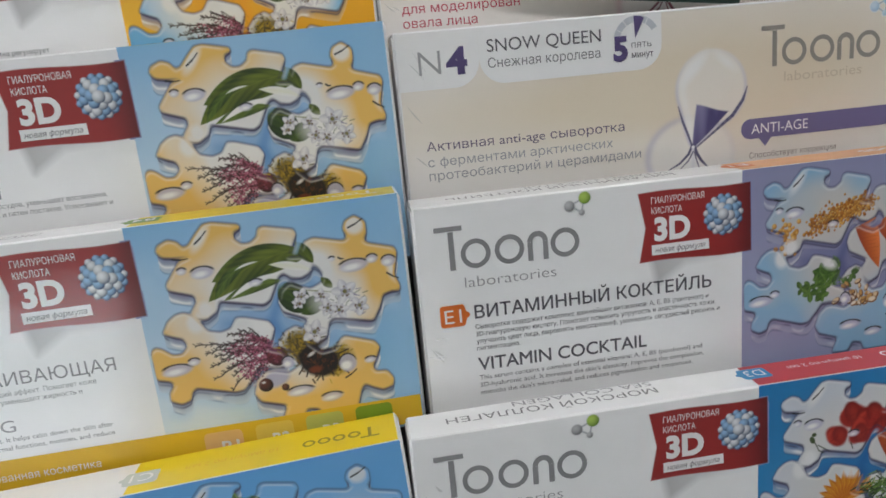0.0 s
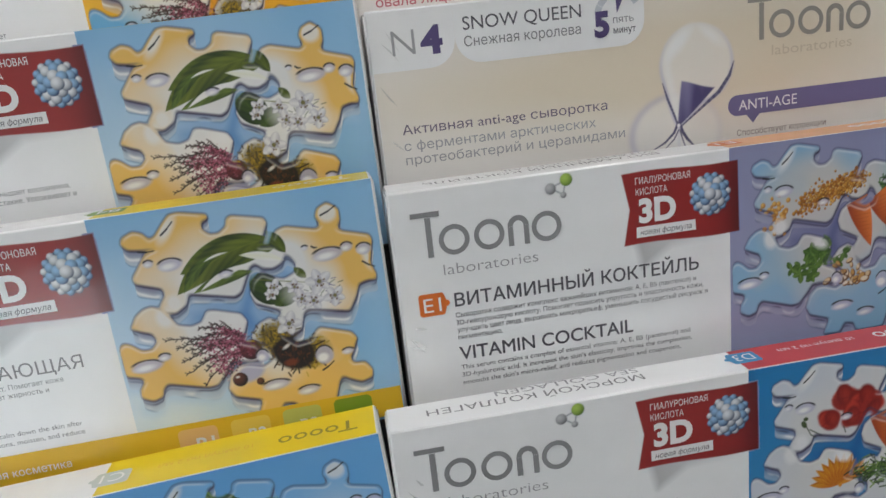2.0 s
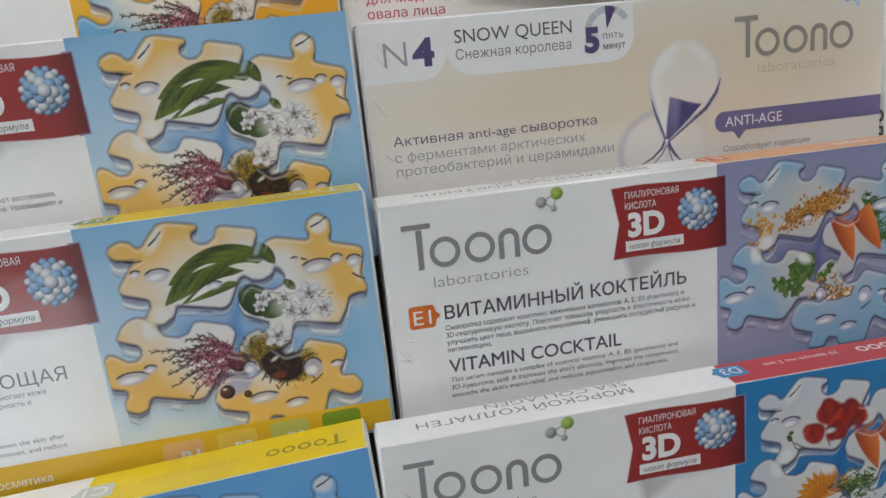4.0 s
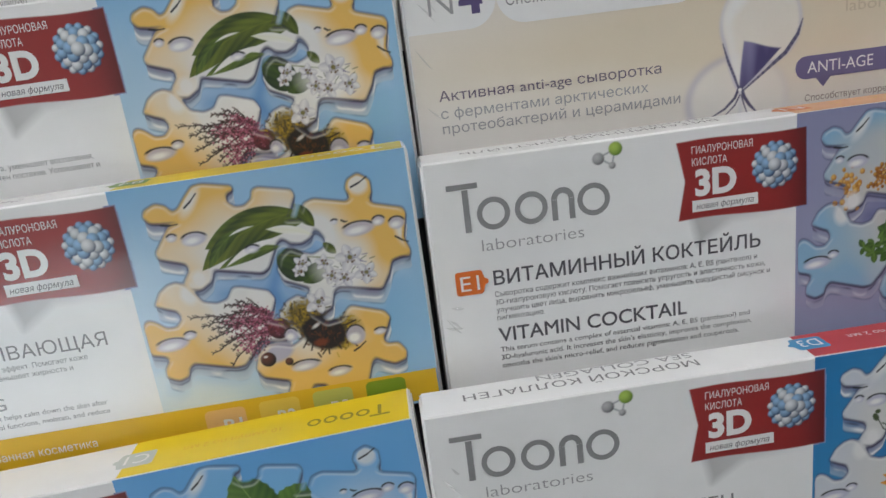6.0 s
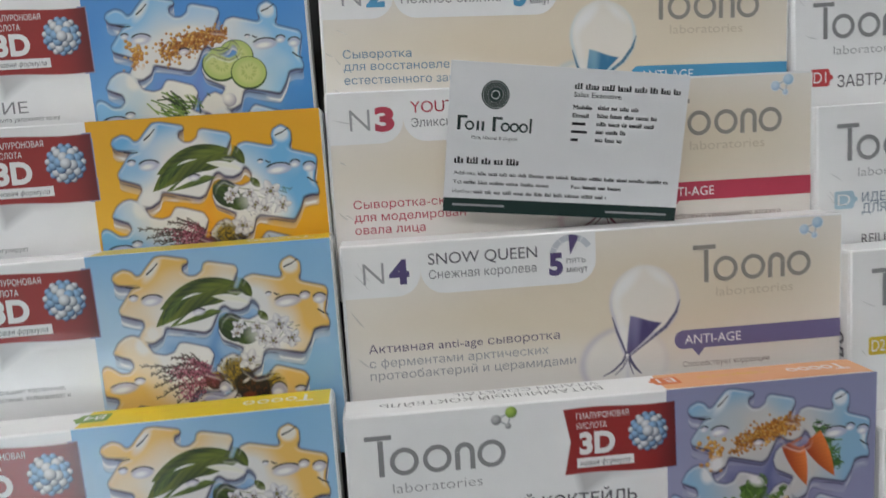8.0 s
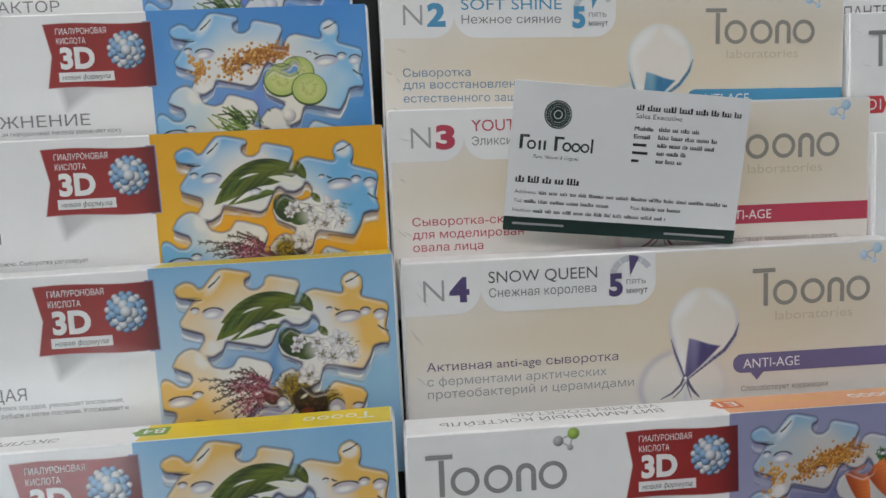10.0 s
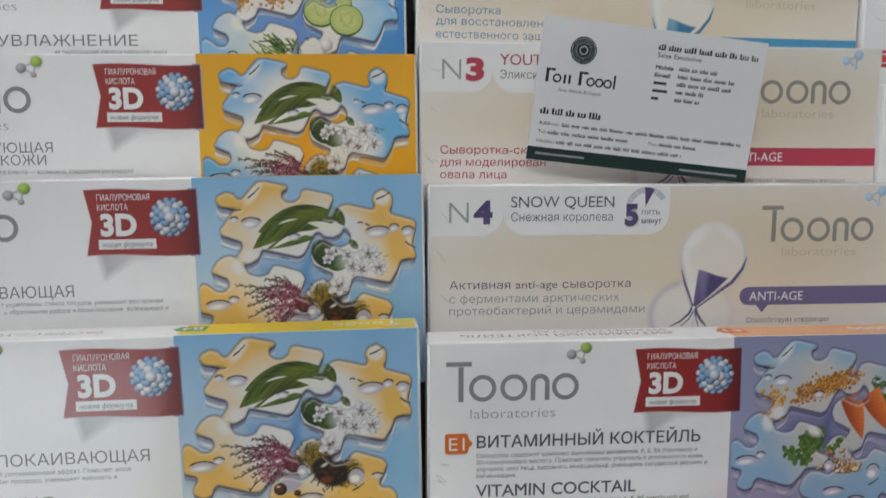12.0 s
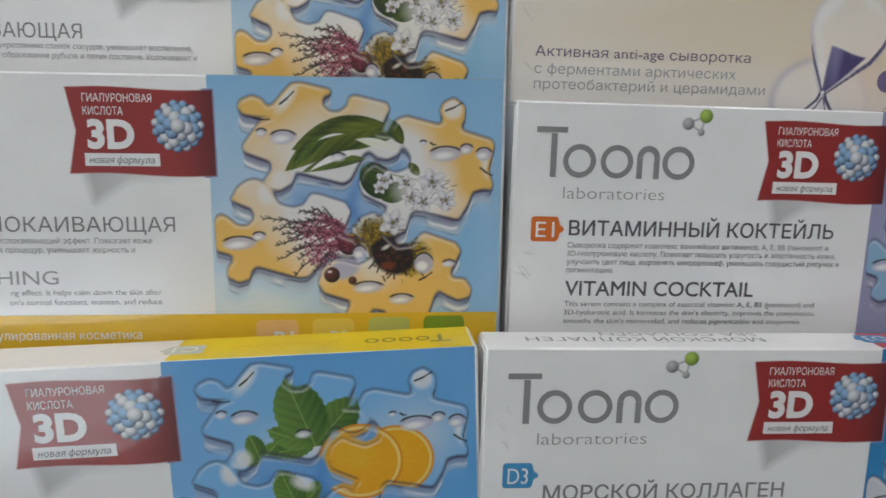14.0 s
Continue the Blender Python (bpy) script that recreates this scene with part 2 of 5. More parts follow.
        if keep is not None:
            k = keep[1:, :-1] | keep[1:, 1:] | keep[:-1, 1:] | keep[:-1, :-1]
            quads = quads[k.reshape(-1)]
        me = bpy.data.meshes.new(name)
        me.vertices.add(ny * nx)
        me.vertices.foreach_set("co", pts.reshape(-1))
        me.loops.add(quads.size)
        me.loops.foreach_set("vertex_index", quads.reshape(-1).astype(np.int32))
        me.polygons.add(len(quads))
        me.polygons.foreach_set("loop_start", np.arange(0, quads.size, 4, dtype=np.int32))
        me.update(calc_edges=True)
        att = me.color_attributes.new("ink", "FLOAT_COLOR", "POINT")
        rgba = np.ones((ny * nx, 4), dtype=np.float32)
        rgba[:, :3] = np.clip(self.img.reshape(-1, 3), 0, 0.86)
        att.data.foreach_set("color", rgba.reshape(-1))
        me.materials.append(ART)
        ob = new(name, me)
        ob.parent = parent or face.carton
        if label:
            ob["label"] = label
        return ob


def smooth_noise(shape, cell, rng):
    """Value noise in 0..1 over a sheet, about cell samples to a lump."""
    h, w = shape
    g = rng.random((h // cell + 3, w // cell + 3))
    y, x = np.arange(h)[:, None] / cell, np.arange(w)[None, :] / cell
    iy, ix = y.astype(int), x.astype(int)
    fy, fx = y - iy, x - ix
    fy, fx = fy * fy * (3 - 2 * fy), fx * fx * (3 - 2 * fx)
    return (g[iy, ix] * (1 - fy) * (1 - fx) + g[iy, ix + 1] * (1 - fy) * fx + g[iy + 1, ix] * fy * (1 - fx) + g[iy + 1, ix + 1] * fy * fx)


def polygon(A, B, pts):
    d = np.full(A.shape, 1e9)
    inside = np.zeros(A.shape, bool)
    for (x0, y0), (x1, y1) in zip(pts, pts[1:] + pts[:1]):
        ex, ey = x1 - x0, y1 - y0
        t = np.clip(((A - x0) * ex + (B - y0) * ey) / (ex * ex + ey * ey), 0, 1)
        d = np.minimum(d, np.hypot(A - x0 - t * ex, B - y0 - t * ey))
        with np.errstate(divide="ignore", invalid="ignore"):
            hit = ((y0 > B) != (y1 > B)) & (A < ex * (B - y0) / (ey if ey else 1e-9) + x0)
        inside ^= hit
    return np.where(inside, -d, d)


# The four jigsaw pieces, each an outline with its round tabs and sockets.
TOP_LEFT = [(17.9, 7.6), (16.1, 8.4), (14.6, 6.2), (12, 5.3), (8.8, 6.7), (8.2, 8.6), (9.5, 10.5), (12.6, 11), (15.9, 11.1), (17.6, 11.5), (14, 12.6), (9.3, 18.9), (9.6, 20.9), (16.7, 23.4), (17.4, 25.3),
            (15.2, 28.3), (15.9, 30.7), (19, 31.7), (22.4, 29.6), (23.6, 26.2), (36.9, 29.4), (38.8, 28.3), (42.3, 21.4), (44.2, 20.1), (46.6, 22), (49.4, 22.6), (52.2, 21.3), (53.3, 18.8), (51.4, 16.1),
            (46.4, 15.5), (49.8, 8.7), (49.3, 6.9), (40.2, 4.8), (38.8, 5.4), (38.4, 7.7), (35.9, 9.5), (33.1, 9.4), (31, 7.4), (31.5, 5.3), (33.5, 4.8), (33.5, 3.4), (25.4, 1.6), (22.9, 1.9), (20.2, 4.8)]
TOP_RIGHT = [(50.3, 14.8), (52.2, 11.2), (54.9, 10.4), (64.1, 12.7), (65.5, 11.7), (64.3, 8.9), (65.2, 6.5), (68.2, 5.1), (71.2, 7.4), (71.1, 11.3), (69.9, 13.2), (71, 14.3), (79.2, 16.7), (79.8, 18.3),
             (78.2, 25.6), (79.5, 29), (79.4, 31.2), (77, 30.8), (73.8, 31.6), (72.4, 35.5), (69.9, 39.7), (63.6, 38.3), (57.3, 37), (55.8, 38.2), (54.4, 43), (50.9, 44.7), (48.2, 41.9), (48.4, 38.2),
             (50.1, 36.2), (42.6, 32.6), (41.5, 29.3), (42.6, 25.9), (45.7, 23.4), (48, 24.9), (51.9, 26.4), (55.6, 24.9), (56.5, 22.4), (55.2, 20), (53.3, 18.4)]
BOTTOM_LEFT = [(7.5, 30.6), (10, 28.8), (12.5, 28.3), (14.9, 29.6), (17.1, 32.7), (18.6, 35.3), (22.6, 36.4), (25.8, 35.6), (27.9, 32.3), (30.2, 32.6), (37.4, 34.9), (38.8, 37.5), (37.6, 40.5), (35.6, 43.9),
               (37.2, 44.7), (40.4, 45.9), (41.6, 48.7), (39.5, 50.7), (35.3, 49.9), (31.7, 50.2), (29.4, 53.2), (26.5, 56.5), (23.8, 56.7), (12, 53.3), (10.3, 54.9), (9.8, 57.2), (7, 58.1), (3.9, 56.6),
               (4.1, 53.7), (6, 51.2), (5, 50), (0.6, 48.8), (0.1, 43.9), (0.1, 40.2), (2.3, 38.3), (4.2, 39.1), (7, 41.5), (10, 41.6), (12.2, 39.2), (11.1, 36.7), (8.4, 35.7), (5.4, 34.3)]
BOTTOM_RIGHT = [(39.3, 42.7), (42.2, 39), (45.5, 37.7), (47.6, 39.3), (48.6, 44.3), (52.3, 47.8), (56.8, 47.2), (58.8, 44.3), (60, 43.4), (69.3, 46.6), (70.7, 48.8), (69.3, 51.9), (67.5, 55.4), (68.5, 57),
                (72.1, 57.2), (73.9, 60), (73.5, 62.8), (70.2, 63.7), (66.8, 62.1), (64.4, 60.6), (63, 62.4), (60.6, 69.8), (50.2, 69.8), (48.9, 66.8), (45, 66.1), (43, 69.5), (36.8, 69.3), (39.2, 63.8),
                (31.2, 61.3), (29.6, 58.5), (31.1, 54), (33.7, 51.6), (36.7, 51.6), (41.3, 53), (44.7, 51.2), (44.8, 48.4), (42.9, 45.7), (39.9, 44.3)]
FIELDS = []


def piece_field(cv):
    """Distance to the rim of the nearest jigsaw piece; worked out once for all pictures."""
    if not FIELDS:
        d = np.minimum.reduce([polygon(cv.A, cv.B, p) for p in (TOP_LEFT, TOP_RIGHT, BOTTOM_LEFT, BOTTOM_RIGHT)]) - 0.15
        for axis in (0, 1, 0, 1, 0, 1):
            d = (np.roll(d, -2, axis) + np.roll(d, -1, axis) + d + np.roll(d, 1, axis) + np.roll(d, 2, axis)) / 5
        FIELDS.append(d)
    return FIELDS[0]


def shifted(d, a, b, step):
    """A distance sheet moved a across and b down."""
    return np.roll(np.roll(d, int(round(a / step)), 1), int(round(b / step)), 0)


GREENS = [ink(70, 98, 44), ink(104, 138, 62), ink(52, 72, 34), ink(142, 166, 92)]
VIOLET = np.array(ink(112, 104, 150))
LILAC = np.array(ink(205, 203, 222))
SNOW = np.array((0.85, 0.845, 0.84))


def blossom(cv, a, b, r, rng, heart):
    """Five notched white petals, each shaded towards the heart."""
    turn = rng.uniform(0, 72)
    for k in range(5):
        t = turn + 72 * k + rng.uniform(-8, 8)
        n = r * rng.uniform(0.85, 1.1)
        ca, sa = math.cos(radians(t)), math.sin(radians(t))
        at = cv.window(a, b, 2.2 * r)
        d, x, y = cv.vesica(a + n * 0.55 * ca, b + n * 0.5 * sa, n * 1.15, n * 0.72, t, 0.0, at)
        tone = np.clip(0.15 + 1.1 * np.abs(y + 0.08 * n) / n + 0.45 * (x < -0.2 * n), 0, 1)[..., None]
        cv.fill(d - 0.12, VIOLET * 0.7, 0.3, None, at)
        cv.lay(np.clip(0.5 - d / cv.soft, 0, 1), SNOW * (1 - tone) + LILAC * 0.66 * tone, at)
    cv.disc(a, b, r * 0.17, heart)
    for k in range(6):
        t = rng.uniform(0, 2 * math.pi)
        x, y = a + r * 0.42 * math.cos(t), b + r * 0.4 * math.sin(t)
        cv.stroke(a, b, x, y, 0.12, ink(150, 140, 110), 0.7)
        cv.disc(x, y, 0.24, ink(112, 78, 46))


def heather(cv, rng):
    """Thin woody twigs with small pink bells, and a round crimson berry."""
    stem, pinks = [ink(62, 50, 48), ink(84, 62, 60)], [ink(168, 96, 122), ink(122, 52, 76), ink(196, 136, 156), ink(90, 36, 54)]
    for x1, y1 in ((14.4, 39.4), (17.0, 42.6), (17.6, 47.3), (18.3, 51.6), (22.9, 56.0), (20.4, 41.2), (24.6, 37.6), (28.2, 36.6), (24.0, 51.2), (28.6, 55.0), (31.5, 36.4), (21.5, 45.2), (19.4, 44.0), (22.4, 48.6), (26.4, 40.0), (31.2, 53.4)):
        x0, y0 = 36.6 + rng.normal(0, 0.9), 43.8 + rng.normal(0, 1.6)
        n = 11
        px, py = x0, y0
        for k in range(1, n + 1):
            f = k / n
            qx, qy = x0 + (x1 - x0) * f + rng.normal(0, 0.12), y0 + (y1 - y0) * f - 0.9 * math.sin(math.pi * f) + rng.normal(0, 0.2)
            cv.stroke(px, py, qx, qy, 0.52 - 0.2 * f, stem[k % 2])
            for i in range(3):
                side = 1 if i % 2 else -1
                u = rng.uniform(0, 1)
                bx, by = px + (qx - px) * u, py + (qy - py) * u
                long = rng.uniform(0.5, 1.2)
                cv.stroke(bx, by, bx - long * 0.8, by + side * long * 0.7, 0.26, stem[rng.integers(2)] if f > 0.6 else pinks[rng.integers(4)])
            px, py = qx, qy
        for i in range(46):
            f = rng.uniform(0.0, 0.7) ** 1.1
            cv.disc(x0 + (x1 - x0) * f + rng.normal(0, 0.6), y0 + (y1 - y0) * f + rng.normal(0, 0.8), rng.uniform(0.14, 0.36), pinks[rng.integers(4)])
    for i in range(60):
        cv.disc(29.6 + rng.normal(0, 1.5), 51.5 + rng.normal(0, 1.6), rng.uniform(0.15, 0.4), pinks[rng.integers(3)])
    cv.ball(38.4, 46.8, 3.3, ink(142, 66, 80), ink(58, 20, 30))
    for i in range(60):
        t, n = rng.uniform(0, 2 * math.pi), 2.8 * math.sqrt(rng.random())
        cv.disc(38.4 + n * math.cos(t), 46.8 + n * math.sin(t), rng.uniform(0.12, 0.3), pinks[(1, 3, 3, 0)[rng.integers(4)]], alpha=0.8)


def chestnut(cv, rng):
    """A tuft of olive moss over a dark, glossy brown husk with thorns."""
    gold, brown = [ink(168, 142, 26), ink(120, 104, 22), ink(194, 166, 44), ink(84, 72, 24)], [ink(46, 24, 14), ink(78, 42, 18), ink(26, 14, 12), ink(112, 66, 24)]
    cv.disc(46.6, 44.8, 6.0, ink(126, 108, 28), ry=5.2, angle=30, soft=3.0, alpha=0.95)
    cv.disc(56.0, 50.6, 5.6, ink(140, 120, 28), ry=4.8, angle=10, soft=3.0, alpha=0.9)
    for i in range(420):
        x, y = (46.0 + rng.normal(0, 2.8), 44.6 + rng.normal(0, 2.5)) if i % 2 else (55.4 + rng.normal(0, 2.5), 51.0 + rng.normal(0, 2.6))
        cv.stroke(x, y, x + rng.normal(0, 0.8), y + rng.normal(0, 0.9), rng.uniform(0.25, 0.6), gold[rng.integers(4)], 0.85)
    cv.disc(51.0, 50.2, 6.6, ink(34, 17, 11), ry=5.4, angle=28, soft=1.2)
    for i in range(130):
        x, y = 51.0 + rng.normal(0, 2.6), 50.2 + rng.normal(0, 2.4)
        cv.stroke(x, y, x + rng.normal(0, 0.6), y + rng.uniform(0, 1.6), rng.uniform(0.25, 0.6), brown[rng.integers(4)], 0.85)
    cv.disc(49.6, 53.2, 2.1, ink(134, 66, 26), ry=1.1, soft=0.8)
    cv.disc(49.0, 47.8, 1.3, SNOW, ry=0.5, angle=-30, alpha=0.8, soft=0.5)
    for x, y, x1, y1 in ((46.0, 51.6, 44.2, 54.0), (51.4, 54.0, 51.4, 57.2), (53.6, 53.2, 55.0, 56.2), (56.6, 52.0, 59.4, 54.6), (57.6, 49.0, 60.6, 48.0), (47.2, 53.0, 46.4, 55.2)):
        cv.stroke(x, y, x1, y1, 0.45, ink(58, 38, 20))
    cv.disc(37.0, 54.2, 4.4, LILAC * 0.85, ry=2.8, angle=-20, soft=1.2)
    cv.ball(33.4, 55.9, 2.3, ink(122, 70, 56), ink(26, 12, 12))
    cv.disc(32.8, 55.0, 0.6, SNOW, ry=0.35, alpha=0.85)
    cv.ball(39.3, 57.6, 1.2, ink(130, 84, 60), ink(48, 26, 20))


def branch(cv, rng):
    """Long leaves above, a spray of white blossom beside them."""
    dark, light = ink(58, 76, 18), ink(132, 146, 46)
    cv.leaf(34.6, 24.4, 19, 3.6, -12, ink(66, 88, 28), ink(140, 158, 74), 1.6, 1.0)
    cv.leaf(38.0, 17.6, 31, 10.0, -9, dark, light, 2.4, 2.2)
    cv.leaf(34.2, 19.8, 30, 8.0, -25, ink(66, 84, 22), ink(142, 152, 52), 2.2, 2.6)
    cv.leaf(28.2, 20.8, 15, 3.4, -42, ink(54, 76, 24), ink(126, 148, 58), 1.6, 1.4)
    cv.leaf(33.6, 16.4, 7, 0.7, -14, SNOW * 0.9, SNOW, 9.0, 0.4)
    cv.leaf(35.6, 23.0, 17, 1.9, -20, SNOW * 0.95, SNOW, 9.0, 1.2)
    cv.leaf(46.8, 18.8, 13, 2.6, 16, SNOW, ink(226, 226, 206), 9.0, 0.6)
    cv.leaf(51.6, 14.6, 8.6, 4.0, 58, dark, light)
    cv.leaf(46.4, 28.6, 12.5, 8.8, 52, ink(40, 62, 16), ink(96, 122, 38), 2.2)
    cv.leaf(52.0, 31.8, 9.5, 5.6, -30, ink(48, 70, 20), ink(104, 128, 44), 2.0)
    cv.leaf(57.0, 25.2, 4.8, 2.6, 50, dark, light)
    cv.stroke(43, 25, 58, 28.4, 0.4, ink(112, 122, 54))
    cv.disc(60, 32.6, 8.0, SNOW, ry=5.0, angle=15, alpha=0.8, soft=4.0)
    for i in range(30):
        px, py = rng.uniform(53, 70), rng.uniform(28, 37)
        cv.stroke(px, py, px + rng.normal(0, 1.4), py + rng.normal(0, 1.0), 0.26, [GREENS[0], GREENS[2], tuple(VIOLET)][rng.integers(3)], 0.7)
    for x, y, r in ((48.6, 28.6, 2.6), (47.2, 30.6, 1.8), (54.6, 29.4, 2.4), (56.2, 33.4, 3.0), (66.2, 34.0, 3.2), (59.6, 34.6, 3.0), (62.2, 28.8, 3.9), (51.0, 40.6, 3.8)):
        blossom(cv, x, y, r, rng, ink(128, 124, 66))


def granules(cv, rng):
    """A drift of golden crumbs along the upper left piece."""
    tones = [ink(214, 164, 78), ink(182, 122, 44), ink(232, 196, 122), ink(132, 82, 30)]
    for i in range(750):
        f = rng.beta(1.6, 1.2)
        x, y = 25.5 + 25.5 * f + rng.normal(0, 1.3), 23.5 - 8.0 * f ** 0.8 + rng.normal(0, 2.3 - 1.0 * f)
        cv.ball(x, y, rng.uniform(0.25, 0.7), tones[rng.integers(3)], tones[3] if rng.random() < 0.6 else tones[1])
    for i in range(46):
        x, y = 17.5 + rng.normal(0, 2.4), 23.0 + rng.normal(0, 3.0)
        cv.ball(x, y, rng.uniform(0.4, 0.95), tones[2 if i % 2 else 0], tones[1])


def sprig(cv, x, y, spread, n, rng, greens, length=6.0, w=0.5):
    for i in range(n):
        t = rng.uniform(0, 2 * math.pi)
        px, py = x + rng.normal(0, spread), y + rng.normal(0, spread * 0.7)
        cv.stroke(px, py, px + length * 0.5 * math.cos(t), py + length * 0.35 * math.sin(t), w, greens[rng.integers(len(greens))])



def cucumber(cv, rng):
    for x, y, r in ((54.6, 24.8, 6.6), (48.6, 27.6, 7.0), (58.8, 31.4, 6.8)):
        cv.disc(x, y, r, ink(66, 98, 42), ry=r * 0.92)
        cv.disc(x, y - 0.3, r * 0.94, ink(190, 204, 134), ry=r * 0.84)
        cv.disc(x, y - 0.3, r * 0.66, ink(206, 212, 150), ry=r * 0.58, soft=1.8)
        for k in range(16):
            t = radians(k * 22.5 + rng.uniform(-8, 8))
            n = r * rng.uniform(0.25, 0.5)
            cv.disc(x + n * math.cos(t), y - 0.3 + 0.9 * n * math.sin(t), 0.7, ink(170, 186, 110), ry=0.3, angle=math.degrees(t), alpha=0.7)


def citrus(cv, x, y, r):
    """A cut slice: rind, pale pith and juicy segments."""
    cv.disc(x, y, r, ink(226, 158, 20), ry=r * 0.95)
    cv.disc(x, y, r * 0.94, ink(246, 226, 150), ry=r * 0.89)
    cv.disc(x, y, r * 0.87, ink(242, 188, 24), ry=r * 0.82)
    cv.disc(x - r * 0.2, y - r * 0.2, r * 0.5, ink(248, 206, 60), ry=r * 0.4, alpha=0.6, soft=4.0)
    for k in range(10):
        t = radians(k * 36 + 10)
        cv.stroke(x, y, x + r * 0.84 * math.cos(t), y + r * 0.79 * math.sin(t), 0.22, ink(248, 212, 100), 0.45)


def jagged(cv, a, b, length, width, angle, rng):
    """A toothed green leaf with a dark middle and pale veins."""
    at = cv.window(a, b, length / 2 + 1.5)
    d, x, y = cv.vesica(a, b, length, width, angle, 0.0, at)
    d = d + 0.35 * np.abs(((x / length * 9) % 1.0) - 0.5) * 2
    vein = np.abs(((x - 0.9 * np.abs(y)) / length * 7) % 1.0 - 0.5)
    tone = np.clip(0.62 + 0.5 * (y / width) + 0.35 * (vein - 0.25) + rng.uniform(-0.1, 0.1), 0, 1)[..., None]
    cv.lay(np.clip(0.5 - d / cv.soft, 0, 1), np.array(ink(146, 178, 88)) * (1 - tone) + np.array(ink(62, 104, 40)) * tone, at)
    cv.fill(np.maximum(np.abs(y) - 0.14, d), ink(164, 190, 112), 0.7, None, at)


def mint(cv, x, y, size, rng):
    for t, k, w in ((172, 0.75, 0.45), (-158, 0.8, 0.5), (-48, 1.02, 0.62), (-110, 1.2, 0.66)):
        n = size * k
        jagged(cv, x + n * 0.48 * math.cos(radians(t)), y + n * 0.48 * math.sin(radians(t)), n, n * w, t, rng)


def carrot(cv):
    """Two carrots, thick above and tapering downwards."""
    for x, y, t in ((56.4, 22.0, 58), (48.6, 23.0, 70)):
        d, px, py = cv.vesica(x, y, 36, 8.6, t)
        d = np.maximum(d, -px)
        tone = np.clip(0.45 + py / 6.5, 0, 1)[..., None]
        cv.lay(np.clip(0.5 - d / cv.soft, 0, 1), np.array(ink(230, 144, 80)) * (1 - tone) + np.array(ink(178, 86, 40)) * tone)
        for k in range(12):
            cv.fill(np.maximum(np.abs(px - 1.5 - 1.4 * k + 0.3 * py) - 0.08, d + 0.5 + 0.7 * (k % 3)), ink(166, 80, 38), 0.45)


def poppy(cv, rng):
    """Crumpled red petals and a thin stalk with buds."""
    reds = [ink(178, 58, 46), ink(146, 38, 32), ink(200, 78, 60)]
    for x, y, r in ((34, 15.5, 5.4), (40, 17.4, 5.6), (46, 18.6, 4.4), (29.4, 22.4, 4.6), (38.5, 22.4, 4.8)):
        for k in range(5):
            px, py, t = x + rng.normal(0, r * 0.22), y + rng.normal(0, r * 0.2), rng.uniform(0, 180)
            cv.disc(px, py, r * 0.72, reds[k % 3], ry=r * 0.55, angle=t, soft=0.9)
            cv.disc(px + 0.4, py + 0.5, r * 0.5, reds[(k + 1) % 3], ry=r * 0.34, angle=t, alpha=0.5, soft=2.0)
        for k in range(7):
            t = rng.uniform(0, 2 * math.pi)
            cv.stroke(x, y, x + r * 0.8 * math.cos(t), y + r * 0.6 * math.sin(t), 0.18, reds[1], 0.6)
    for x0, y0, x1, y1 in ((20.6, 22.6, 22.6, 26.4), (22.6, 26.4, 26.2, 28.6), (22.2, 24.4, 26.6, 27.2), (34.6, 25.4, 35.4, 27.6)):
        cv.stroke(x0, y0, x1, y1, 0.35, ink(66, 80, 50))
    cv.disc(20.0, 22.2, 1.4, ink(84, 100, 58), ry=0.9, angle=60)
    cv.disc(20.6, 20.4, 0.9, ink(84, 100, 58), ry=0.7)


def lily(cv, x, y, rng):
    for k in range(11):
        t = 186 + 15 * k
        cv.leaf(x + 5.4 * math.cos(radians(t)), y + 4.6 * math.sin(radians(t)), 12.5, 3.0, t, ink(196, 110, 26), ink(238, 186, 70), 1.0)


def parsley(cv, x, y, rng):
    """A bunch of small cut leaves on thin stalks."""
    for i in range(26):
        px, py = x + rng.normal(0, 3.7), y + rng.normal(0, 2.9)
        cv.stroke(x + 2.0, y + 3.0, px, py, 0.3, ink(112, 142, 70))
        for k in range(5):
            t = rng.uniform(0, 360)
            n = rng.uniform(2.0, 3.6)
            cv.leaf(px + 0.5 * n * math.cos(radians(t)), py + 0.5 * n * math.sin(radians(t)), n, n * 0.62, t, [ink(52, 84, 34), ink(70, 108, 46)][k % 2], [ink(112, 148, 66), ink(140, 170, 92)][k % 2], 0.9)


def kernels(cv, x, y, rng):
    """Split nuts and grain with pale faces and brown skins."""
    for i in range(30):
        px, py, t = x + rng.normal(0, 4.6), y + rng.normal(0, 3.0), rng.uniform(0, 180)
        r = rng.uniform(1.0, 2.2)
        cv.disc(px, py, r, [ink(150, 108, 64), ink(120, 84, 50)][i % 2], ry=r * 0.62, angle=t)
        cv.disc(px - 0.2, py - 0.25, r * 0.8, [ink(222, 202, 168), ink(206, 166, 104), ink(230, 220, 200)][i % 3], ry=r * 0.44, angle=t)


